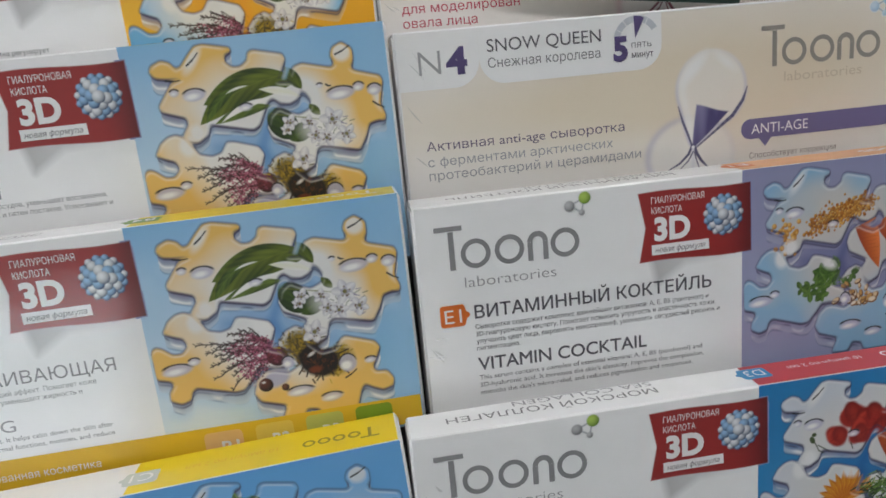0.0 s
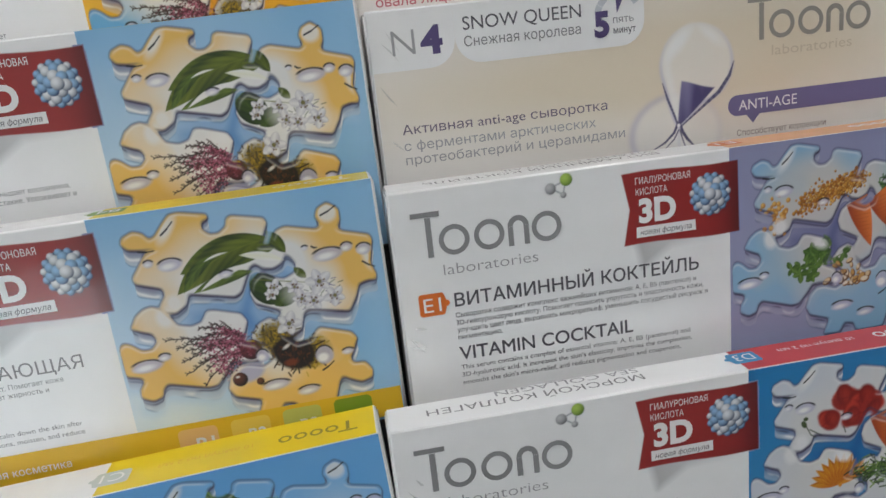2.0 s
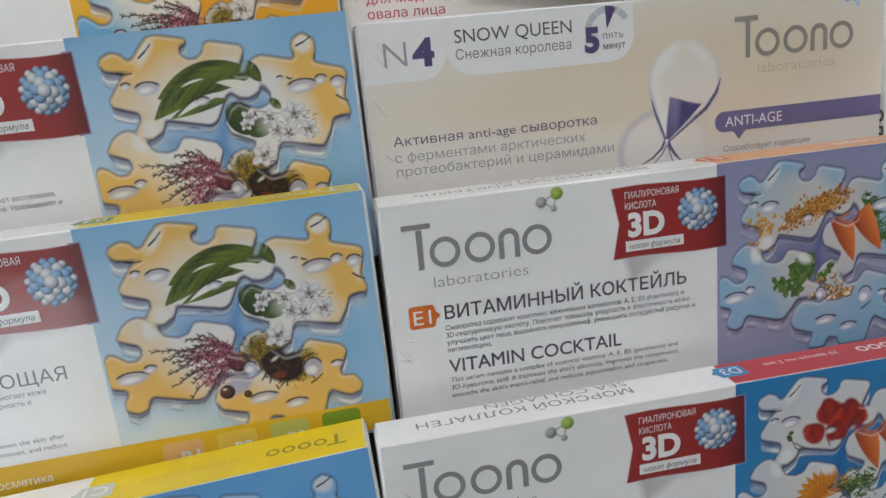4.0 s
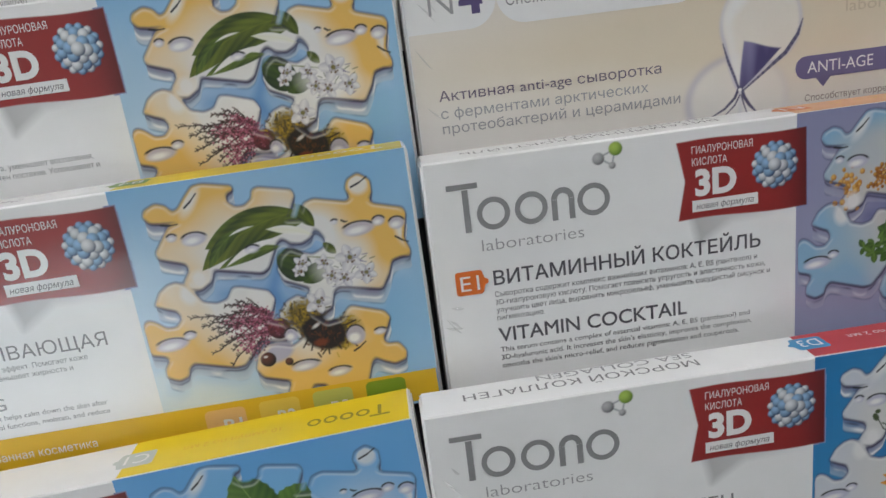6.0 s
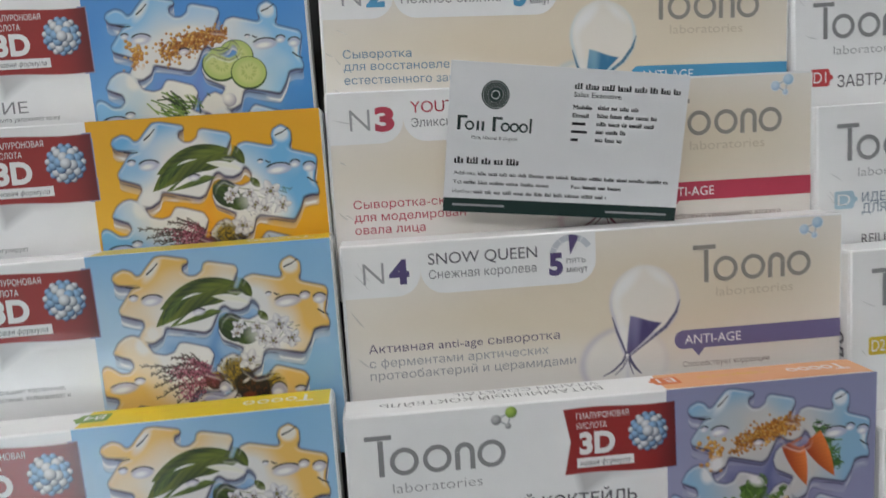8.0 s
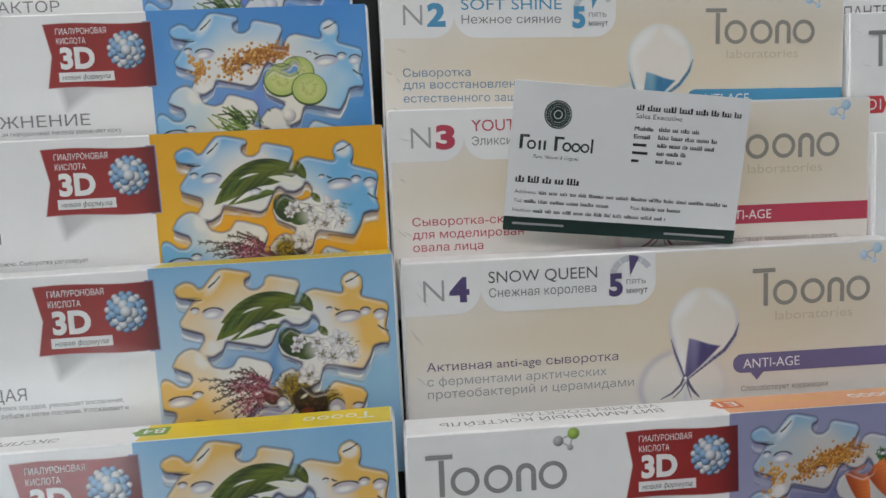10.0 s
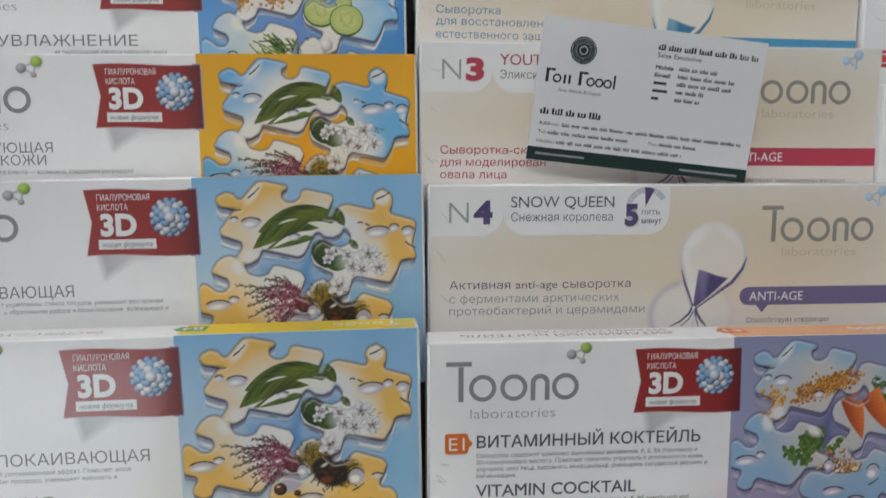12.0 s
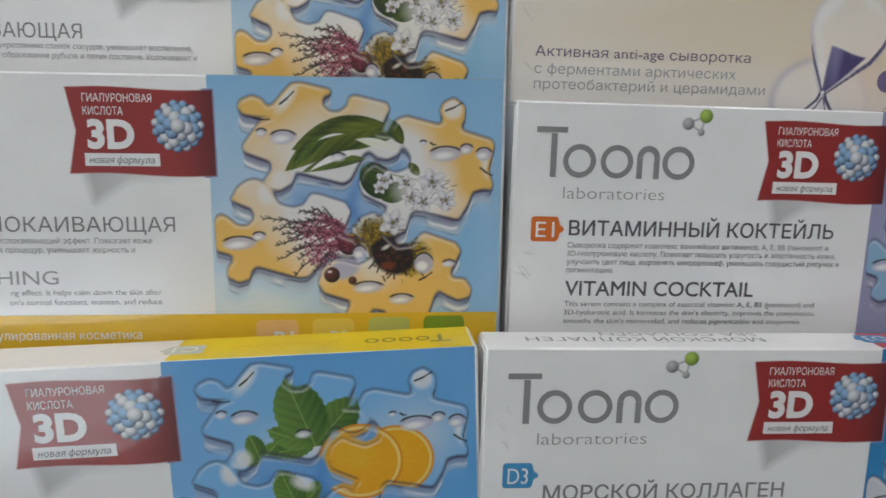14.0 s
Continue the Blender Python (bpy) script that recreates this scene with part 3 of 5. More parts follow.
def picture(kind):
    """The jigsaw picture of one kind of carton, 82 x 78."""
    seed = {"calm": 3, "gold": 4, "fresh": 5, "mint": 6, "vita": 7, "sea": 8}[kind]
    rng = np.random.default_rng(seed)
    cv = Canvas(0, 0, 82.2, 78, 0.25)
    A, B = cv.A, cv.B
    ground, glow, deep = {
        "calm": (ink(150, 194, 226), ink(220, 230, 236), ink(100, 150, 206)), "gold": (ink(244, 190, 34), ink(244, 204, 80), ink(232, 172, 20)),
        "fresh": (ink(84, 156, 218), ink(150, 190, 228), ink(128, 150, 214)), "mint": (ink(112, 176, 224), ink(168, 204, 234), ink(88, 152, 212)),
        "vita": (ink(158, 160, 190), ink(172, 174, 200), ink(100, 106, 154)), "sea": (ink(52, 140, 192), ink(84, 158, 202), ink(40, 114, 176))}[kind]
    tone = np.clip(0.1 + 0.95 * (B / 75) * np.clip(1.2 - A / 60, 0, 1) + 0.25 * (smooth_noise(A.shape, 66, rng) - 0.5), 0, 1)[..., None]
    cv.img = np.asarray(ground) * (1 - tone) + np.asarray(glow) * tone
    rim = {"calm": ink(238, 202, 122), "gold": ink(132, 190, 228), "fresh": ink(152, 200, 232), "mint": ink(140, 192, 230),
           "vita": ink(156, 192, 216), "sea": ink(206, 212, 224)}[kind]
    step = A[0, 1] - A[0, 0]
    whole = piece_field(cv)
    base = np.asarray(ground)
    # a deeper ground between the pieces, and the thick clear edges that stand below them
    gap = np.exp(-((A - 40) / 19) ** 4 - ((B - 33) / 13) ** 4)
    cv.lay(gap * 0.85, deep)
    wall = smooth_noise(A.shape, 18, rng)
    thick = (3.2 + 1.8 * smooth_noise(A.shape, 60, rng)) * (1 - 0.5 * gap)
    low = shifted(whole, -0.9, 5.4, step)
    cv.fill(low, base * 0.5 + np.asarray(glow) * 0.5, 0.45, soft=2.6)
    depth, above = np.full(A.shape, 9.0), whole
    for k in range(1, 25):
        here = np.roll(whole, k, 0)
        first = (here < 0) & (above >= 0) & (depth > 8.9)
        depth = np.where(first, step * (k - 1 + above / np.maximum(above - here, 1e-6)), depth)
        above = here
    edge = np.clip(0.5 - (depth - thick) / 0.5, 0, 1) * (whole > -0.3)
    along = np.clip(depth / thick, 0, 1)[..., None]
    clear = base * 0.30 + SNOW * 0.62
    mauve = VIOLET * 0.6 + LILAC * 0.2
    side = mauve * (1 - along) + clear * along
    faint = 0.45 if kind == "vita" else 0.8 if kind == "mint" else 1.0
    cv.lay(edge * faint * np.clip(0.35 + 0.7 * wall, 0, 1), side)
    cv.lay(edge * faint * np.exp(-((depth - 1.5 - 1.6 * wall) / 0.55) ** 2) * np.clip(wall * 4 - 1.8, 0, 1) * 0.9, SNOW)
    cv.lay(edge * np.exp(-((depth - 0.9 - 0.8 * wall) / 0.4) ** 2) * np.clip(2.2 - wall * 4, 0, 1) * 0.7, VIOLET * 0.45)
    cv.lay(np.exp(-((depth - thick) / 0.35) ** 2) * (whole > 0.2) * np.clip(wall * 2.4 - 0.6, 0, 1) * 0.45, np.asarray(deep) * 0.6)
    near = shifted(whole, 0.25, 0.5, step)
    cv.fill(near, VIOLET * 0.2, (0.9 if kind != "mint" else 0.6) * np.clip(0.2 + 1.2 * wall, 0, 1), soft=0.6)
    cv.lay(np.clip(1 - np.abs(whole - 0.2) / 0.4, 0, 1) * 0.5, VIOLET * 0.5)
    far = np.hypot((A - 40) / 1.15, B - 30)
    lump = smooth_noise(A.shape, 37, rng)
    blend = np.clip((far + 11 * (lump - 0.5) - 17) / 13, 0, 1)[..., None]
    if kind == "sea":
        blend = blend * 0.5
    if kind == "mint":
        blend = 1 - 0.9 * np.exp(-((A - 40) / 13) ** 2 - ((B - 25) / 6) ** 2)[..., None] - 0.55 * np.exp(-((A - 66) / 10) ** 2 - ((B - 24) / 9) ** 2)[..., None]
    inside = SNOW * {"vita": 0.72, "sea": 0.82}.get(kind, 0.92) * (1 - blend) + np.asarray(rim) * blend
    cv.lay(np.clip(0.5 - whole / cv.soft, 0, 1), inside)
    before, alpha = cv.img.copy(), np.clip(0.5 - whole / cv.soft, 0, 1)[..., None]
    if kind in ("calm", "gold"):
        heather(cv, rng)
        chestnut(cv, rng)
        branch(cv, rng)
    elif kind == "fresh":
        granules(cv, rng)
        cucumber(cv, rng)
        for i in range(60):
            t = rng.normal(-150, 22)
            px, py = 33 + rng.normal(0, 3.6), 44 + rng.normal(0, 2.4)
            cv.stroke(px, py, px + 5.5 * math.cos(radians(t)), py + 5.5 * math.sin(radians(t)), 0.55, GREENS[rng.integers(4)])
        cv.ball(50.5, 41.0, 2.6, SNOW, LILAC * 0.7)
    elif kind == "mint":
        mint(cv, 38.5, 25.5, 17.5, rng)
        mint(cv, 24, 29, 7, rng)
        citrus(cv, 60, 31, 10.5)
        citrus(cv, 50.5, 31, 11.5)
        mint(cv, 33, 44, 11, rng)
        sprig(cv, 48, 52, 4, 80, rng, GREENS, 6, 0.5)
    elif kind == "vita":
        for x, y in ((60, 19), (63, 23), (65, 28), (66, 32)):
            sprig(cv, x, y, 1.5, 50, rng, [ink(52, 92, 40), ink(78, 120, 58), ink(104, 144, 80)], 3.6, 0.45)
        carrot(cv)
        granules(cv, rng)
        parsley(cv, 32, 41, rng)
        kernels(cv, 47, 49, rng)
    else:
        poppy(cv, rng)
        carrot(cv)
        lily(cv, 34, 46, rng)
        sprig(cv, 47, 44, 3.4, 130, rng, GREENS, 6, 0.5)
    # blossoms and leaves stand a little over the pieces' edges
    over = np.clip(0.5 - (whole - 0.7) / 0.9, 0, 1)[..., None]
    cv.img = before * (1 - over) + cv.img * over
    # turned rims: violet below, a bright line above
    slope = np.gradient(whole, axis=0) / step
    rimline = np.exp(-((whole + 0.15) / 0.32) ** 2)
    cv.lay(rimline * np.clip(slope, 0, 1) * 0.75, VIOLET * 0.45)
    cv.lay(rimline * np.clip(-slope, 0, 1) * 0.5, VIOLET * 0.8)
    cv.lay(np.exp(-((whole + 0.8) / 0.35) ** 2) * np.clip(-slope, 0, 1) * 0.45, SNOW)
    # wet white patches by the tabs, each crossed by a dark fold
    for x, y, rx, ry, t in ((21.4, 6.0, 4.4, 1.7, -55), (67.8, 8.0, 3.0, 3.0, 0), (77.6, 23.6, 3.2, 1.2, 80), (15.6, 32.2, 2.6, 3.2, 0), (19.2, 28.4, 2.2, 2.6, 0), (34.6, 36.2, 3.0, 1.8, 25)):
        cv.disc(x, y, rx, SNOW * 0.96, ry=ry, angle=t, alpha=np.clip(0.5 - (whole + 0.6) / 0.6, 0, 1) * 0.85, soft=1.6)
    for x, y, n, t in ((21.6, 5.8, 2.6, -42), (68.2, 7.6, 2.6, -26), (77.8, 25.8, 2.0, 32), (60.6, 56.4, 2.2, -32), (14.6, 11.6, 2.2, 4), (62.4, 18.0, 0.8, 20)):
        ca, sa = n * math.cos(radians(t)), n * math.sin(radians(t))
        cv.stroke(x - ca, y - sa, x, y + 0.25, 0.52, VIOLET * 0.07)
        cv.stroke(x, y + 0.25, x + ca, y + sa, 0.36, VIOLET * 0.07)
    # drops of water: pale bodies under a dark upper lip
    for x, y, r, k in ((20.4, 16.6, 3.5, 0.55), (14.4, 15.4, 1.4, 0.8), (7.6, 46.6, 4.6, 0.42), (13.0, 44.6, 1.8, 0.7), (66.2, 20.8, 4.6, 0.45), (72.0, 19.4, 1.8, 0.8), (77.0, 20.8, 2.3, 0.8),
                       (59.6, 17.8, 0.9, 0.8), (44.0, 59.6, 4.2, 0.4), (53.6, 63.2, 3.4, 0.45), (60.0, 52.6, 2.8, 1.1), (67.4, 52.6, 1.8, 0.6), (35.6, 22.0, 2.0, 0.6), (41.4, 49.4, 1.9, 1.1)):
        cv.disc(x, y, r, LILAC * 0.9, ry=r * k, angle=-6, alpha=0.85, soft=0.7)
        cv.disc(x - r * 0.2, y + r * k * 0.25, r * 0.6, SNOW, ry=r * k * 0.45, angle=-6, soft=0.9)
        t = np.abs(np.hypot((A - x) / r, (B - y) / (r * k)) - 1) * r * k
        cv.lay(np.clip(0.5 - (t - 0.22) / 0.3, 0, 1) * np.clip((y - B) / (r * k) * 2.4 - 0.3, 0, 1), VIOLET * 0.08)
    # printer's contrast: deeper shadows, whites kept
    cv.img = SNOW * (np.clip(cv.img, 0, 0.85) / 0.85) ** 1.28
    return cv


def ribbon_canvas():
    """The red pennant with its ball of beads and its printed shade on the board."""
    cv = Canvas(72, 2, 114.2, 37, 0.24, (0.843, 0.843, 0.843))
    A, B = cv.A, cv.B
    wave = 0.35 * np.sin((A - 74) / 39 * 2 * math.pi)
    shade = polygon(A, B, [(78, 26), (112, 26), (112, 28.2), (90, 28.6), (80, 35)])
    cv.lay(np.clip(0.5 - (shade - 0.3) / 3.0, 0, 1) * 0.55 * np.clip(1 - (A - 78) / 32, 0.12, 1), ink(120, 120, 122))
    cv.lay((A > 110.3) * 1.0, ink(140, 150, 190))
    body = polygon(A, B + wave, [(73.9, 3.8), (76.2, 15.6), (73.9, 27.2), (113.6, 27.6), (113.2, 4.0)])
    tone = np.clip((A - 100) / 14, 0, 1)[..., None] ** 1.5
    cv.lay(np.clip(0.5 - body / 0.3, 0, 1), np.array(ink(152, 42, 40)) * (1 - tone) + np.array(ink(92, 26, 28)) * tone)
    cv.disc(103.6, 14.0, 6.7, ink(70, 84, 108))
    blue, white = (ink(150, 190, 226), ink(22, 48, 92)), (ink(240, 242, 244), ink(70, 82, 104))
    for ring_r, n, r in ((6.1, 15, 1.1), (4.5, 11, 1.6), (2.4, 6, 1.8), (0.0, 1, 2.0)):
        for k in range(n):
            t = radians(360 * k / n + ring_r * 31)
            light, dark = (white if (k * 3 + n) % 5 < 2 else blue) if ring_r else white
            cv.ball(103.6 + ring_r * math.cos(t), 14.0 + ring_r * math.sin(t), r, light, dark)
    keep = (body < 0.25) | ((A < 110.1) & (B > 26) & (shade < 1.75))
    return cv, keep


def molecule_canvas(pale):
    cv = Canvas(0, 0, 10, 9, 0.25)
    grey = (ink(206, 220, 230), ink(156, 188, 212)) if pale else (ink(190, 190, 192), ink(98, 98, 102))
    leafy = (ink(196, 216, 228), ink(142, 182, 210)) if pale else (ink(176, 204, 92), ink(84, 118, 30))
    for a0, b0, a1, b1 in ((7, 3, 2, 5), (7, 3, 6, 7.5), (2, 5, 6, 7.5)):
        cv.stroke(a0, b0, a1, b1, 0.45, ink(165, 170, 175))
    cv.ball(2.0, 5.2, 1.75, *grey)
    cv.ball(6.0, 7.6, 1.0, *grey)
    cv.ball(7.2, 2.9, 2.0, *leafy)
    keep = (np.hypot(cv.A - 2, cv.B - 5.2) < 1.9) | (np.hypot(cv.A - 6, cv.B - 7.6) < 1.2) | (np.hypot(cv.A - 7.2, cv.B - 2.9) < 2.15)
    for a0, b0, a1, b1 in ((7, 3, 2, 5), (7, 3, 6, 7.5), (2, 5, 6, 7.5)):
        t = np.clip(((cv.A - a0) * (a1 - a0) + (cv.B - b0) * (b1 - b0)) / ((a1 - a0) ** 2 + (b1 - b0) ** 2), 0, 1)
        keep |= np.hypot(cv.A - a0 - t * (a1 - a0), cv.B - b0 - t * (b1 - b0)) < 0.35
    return cv, keep


def reuse(face, name, mesh, parent=None):
    ob = new(name, mesh)
    ob.parent = parent or face.carton
    return ob


SHARED = {}


def shared_sheet(key, build, face, name, u0, ku, lift, parent=None):
    """A picture that several cartons of one size carry is one mesh."""
    key = (key, round(face.sx, 4), round(u0, 2))
    if key in SHARED:
        return reuse(face, name, SHARED[key], parent)
    made = build()
    cv, keep = made if isinstance(made, tuple) else (made, None)
    ob = cv.sheet(face, name, u0, ku, lift, parent, keep)
    SHARED[key] = ob.data
    return ob


def wordmark(face, u, v, k, material):
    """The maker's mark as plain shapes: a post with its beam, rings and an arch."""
    lift = 0.30
    bar(face, u, v, u + 9.0 * k, v + 1.6 * k, material, "mark_beam", lift)
    bar(face, u + 4.3 * k, v + 1.8 * k, u + 6.1 * k, v + 14.4 * k, material, "mark_post", lift)
    for c in (12.9, 24.0, 42.5):
        ring(face, u + c * k, v + 9.6 * k, 4.85 * k, 3.3 * k, material, lift)
    ring(face, u + 33.4 * k, v + 8.2 * k, 3.4 * k, 1.7 * k, material, lift, 0, 180)
    bar(face, u + 30.0 * k, v + 8.25 * k, u + 31.7 * k, v + 14.4 * k, material, "mark_post", lift)
    bar(face, u + 35.1 * k, v + 8.25 * k, u + 36.8 * k, v + 14.4 * k, material, "mark_post", lift)


def ring(face, u, v, r1, r0, material, lift=0.30, a0=0, a1=360, name="mark_ring", parent=None, n=36):
    pts, faces = [], []
    for i in range(n + 1):
        a = radians(a0 + (a1 - a0) * i / n)
        pts += [face.at(u + r1 * math.cos(a) / face.sx, v - r1 * math.sin(a), lift), face.at(u + r0 * math.cos(a) / face.sx, v - r0 * math.sin(a), lift)]
        if i:
            k = 2 * i
            faces.append((k - 2, k, k + 1, k - 1))
    return mesh_ob(name, pts, faces, material, parent or face.carton)


def disc(face, u, v, r, material, lift=0.30, name="print_disc", parent=None, n=28):
    return outline(face, name, [(u + r * math.cos(2 * math.pi * i / n) / face.sx, v - r * math.sin(2 * math.pi * i / n)) for i in range(n)], material, lift, parent)


# ---- cartons ----
HEIGHT, DEPTH = 0.078, 0.0165


def creases(ob):
    """Folds of the clear film near the carton's end: low ridges, brightest where they catch a lamp."""
    rng = random.Random(int(ob.matrix_basis.translation.x * 1e5) ^ int(ob.matrix_basis.translation.z * 1e5))
    for n in range(4):
        u = rng.uniform(0.001, 0.006)
        z = HEIGHT - rng.uniform(0.003, 0.050)
        way = radians(rng.uniform(15, 62))
        long, wide = rng.uniform(0.003, 0.009), rng.uniform(0.0002, 0.0005)
        high = wide * rng.uniform(0.6, 1.1)
        pts, faces = [], []
        for i in range(9):
            f = i / 8
            w = wide * math.sin(math.pi * f) + 0.00002
            x0, z0 = u + long * f * math.cos(way), z - long * f * math.sin(way) - 0.0006 * math.sin(2.5 * f + n)
            pts += [(x0, -0.00042, z0 + w), (x0, -0.00042 - 0.6 * high * math.sin(math.pi * f), z0), (x0, -0.00042 - high * math.sin(math.pi * f), z0 - w)]
            if i:
                q = 3 * i
                faces += [(q - 3, q - 2, q + 1, q), (q - 2, q - 1, q + 2, q + 1)]
        mesh_ob("film_crease", pts, faces, FILM, ob, smooth=True).visible_shadow = False


def carton(x, y, top, tilt, width, label, depth=DEPTH):
    """An upright carton: x, y, top is its front upper left corner; tilt lowers its right end. Returns the thing."""
    base = RACK @ Matrix.Translation((x, y, top)) @ Matrix.Rotation(radians(tilt), 4, "Y") @ Matrix.Translation((0, 0, -HEIGHT))
    ob = new("carton")
    ob.matrix_basis = base
    ob.empty_display_size = 0.01
    tagged(ob, label, "carton", "serum cartons on the rack")
    part("body", block(0, width, 0, depth, 0, HEIGHT, 0.0005, 3), WHITE, ob)
    creases(ob)
    # the folded end flap shows as a fine seam near each end
    for x0 in (0.0, width):
        s = 1 if x0 else -1
        part("end_flap", block(x0 + min(0, s * 0.0004), x0 + max(0, s * 0.0004), 0.0012, depth - 0.0012, 0.0012, HEIGHT - 0.0012, 0.00015, 1), WHITE, ob)
    return ob


def tag_shape(u, v, w, h):
    """A label with a jigsaw tab on its right edge."""
    ring_pts = round_rect(u, v, u + w, v + h, 1.0)
    half = len(ring_pts) // 2
    tab = [(u + w - 0.2 + 1.5 * (0.5 + 0.7 * math.sin(t)), v + h / 2 + 1.0 * math.cos(t)) for t in [math.pi * i / 8 for i in range(9)]]
    return ring_pts[:half] + tab + ring_pts[half:]


def puzzle_carton(x, y, top, tilt, sx, kind, label, title, top_ink, lines=(), tag=None, topline=None, band=False, depth=DEPTH):
    ob = carton(x, y, top, tilt, 0.1873 * sx, label, depth)
    f = Face(ob, "front", sx, HEIGHT, DEPTH)
    shared_sheet(kind, lambda: picture(kind), f, "picture_print", 110.3 if sx < 1.03 else 109.8, 0.9367, 0.10)
    kr, ur = (0.99, 0.1) if kind == "mint" else (0.93, 5.9) if sx > 1.03 else (1.0, 0.0)
    rib = shared_sheet("ribbon", ribbon_canvas, f, "ribbon_print", ur, kr, 0.20)
    rib["label"] = "dark red pennant with a ball of blue and white beads"
    text(f, "ГИАЛУРОНОВАЯ", ur + kr * 78.4, 7.6, 2.1, INKWHITE, width=kr * 18.4, parent=rib)
    text(f, "КИСЛОТА", ur + kr * 78.4, 11.1, 2.1, INKWHITE, width=kr * 10.6, parent=rib)
    text(f, "3D", ur + kr * 79.2, 19.9, 7.2, INKWHITE, width=kr * 12.6, bold=0.045, parent=rib)
    plate = outline(f, "white_plate", [(ur + kr * u, v) for u, v in ((78.2, 25.0), (98.4, 25.0), (98.3, 21.5), (78.2, 21.5))], INKWHITE, 0.28, rib)
    text(f, "новая формула", ur + kr * 79.4, 24.2, 1.75, DARK, width=kr * 17.6, lean=0.2, lift=0.40, parent=rib)
    wordmark(f, 6.2, 7.1, 1.0, MARKGREY)
    text(f, "laboratories", 14.8, 27.7, 3.5, PALE, width=30.4, bold=-0.012)
    shared_sheet("molecule", lambda: molecule_canvas(False), f, "molecule_print", 48.8, 1.0, 0.2)
    for body, u, v, cap, width, right, mat, bold in lines:
        text(f, body, u, v, cap, mat, width=width, right=right, bold=bold)
    if tag:
        code, colour = tag
        t = outline(f, "code_label", tag_shape(5.8, 33.1, 8.2, 7.4), colour, 0.2)
        text(f, code, 7.2, 39.2, 4.6, INKWHITE, width=5.6, parent=t)
    if band:
        outline(f, "yellow_band", [(0.8, 77.2), (186.5, 77.2), (186.5, 67.3), (0.8, 67.3)], DEEPYELLOW, 0.16)
        text(f, "улированная косметика", 90.2, 74.4, 2.5, INKWHITE, right=True)
        for k, (col, code) in enumerate(((ORANGE, "B1"), (YELLOW, "B2"), (TAGGREEN, "B3"), (TAGGREEN, "B4"))):
            m = paper("chip_ink_%d" % k, (ink(236, 190, 122), ink(240, 206, 84), ink(196, 196, 96), ink(128, 156, 34))[k])
            chip = outline(f, "colour_chip", round_rect(120.5 + 15.2 * k, 69.2 - 0.3 * k, 131.8 + 15.2 * k, 76.9, 1.6), m, 0.24)
            text(f, code, 125.3 + 15.2 * k, 76.9, 4.2, INKWHITE, width=5.2, bold=0.02, parent=chip, lift=0.34)
    # the upper side, printed to be read from behind
    g = Face(ob, "top", sx, HEIGHT, DEPTH)
    mesh_ob("top_print", [g.at(u, d, 0.08) for u, d in ((110.6, 0.5), (186.4, 0.5), (186.4, depth * 1000 - 0.6), (111.2, depth * 1000 - 0.6))], [(0, 1, 2, 3)], top_ink, ob)
    mark = paper("olive_ink", ink(150, 136, 40)) if kind == "mint" else INKWHITE
    for c in (0, 1, 2, 3):
        ring(g, 161.0 + 4.4 * c, 9.0, 2.0, 1.2, mark, 0.2)
    mesh_ob("mark_post", [g.at(u, d, 0.2) for u, d in ((178.2, 6.6), (179.2, 6.6), (179.2, 12), (178.2, 12))], [(0, 1, 2, 3)], mark, ob)
    mesh_ob("mark_beam", [g.at(u, d, 0.2) for u, d in ((176.0, 5.6), (181.4, 5.6), (181.4, 6.5), (176.0, 6.5))], [(0, 1, 2, 3)], mark, ob)
    text(g, "10 ампул по 2 мл", 152.0, 10.5, 2.2, INKWHITE if top_ink is SCARLET else DEEPYELLOW, width=26, flip=True, lift=0.2)
    if topline:
        first, second, w1, w2, code, colour = topline
        text(g, first, 12 + w1, 9.6, 3.6, GREY, width=w1, flip=True, lift=0.2)
        text(g, second, 12 + w1, 14.4, 3.2, PALE, width=w2, flip=True, lift=0.2)
        ring_pts = [(118.5 - (u - 100), 5 + (v - 0)) for u, v in tag_shape(100, 0, 9.5, 7.5)]
        t = mesh_ob("code_label", [g.at(u, v, 0.2) for u, v in ring_pts], [tuple(range(len(ring_pts)))], colour, ob)
        text(g, code, 117.0, 11.0, 4.4, INKWHITE, width=6.4, flip=True, lift=0.3, parent=t)
    return ob


def cream_canvas():
    cv = Canvas(0.8, 0.8, 187.2, 77.2, 1.55)
    A, B = cv.A, cv.B
    rng = np.random.default_rng(2)
    warm, pale = np.array((0.735, 0.640, 0.500)), np.array((0.82, 0.795, 0.77))
    m = np.exp(-((A - 120) / 95) ** 2 - ((B - 26) / 29) ** 2) + 0.30 * np.exp(-((A - 30) / 60) ** 2 - ((B - 30) / 12) ** 2)
    m = np.clip(m * 1.15 * np.clip(1.25 - (B - 32) / 30, 0.1, 1) + 0.05 * (smooth_noise(A.shape, 8, rng) - 0.5), 0, 1)[..., None]
    cv.img = pale * (1 - m) + warm * m
    blush = np.clip((B - 40) / 30, 0, 1)[..., None] * np.clip((A - 60) / 60, 0, 1)[..., None]
    cv.img = cv.img * (1 - 0.25 * blush) + np.array((0.80, 0.68, 0.58)) * 0.25 * blush
    return cv


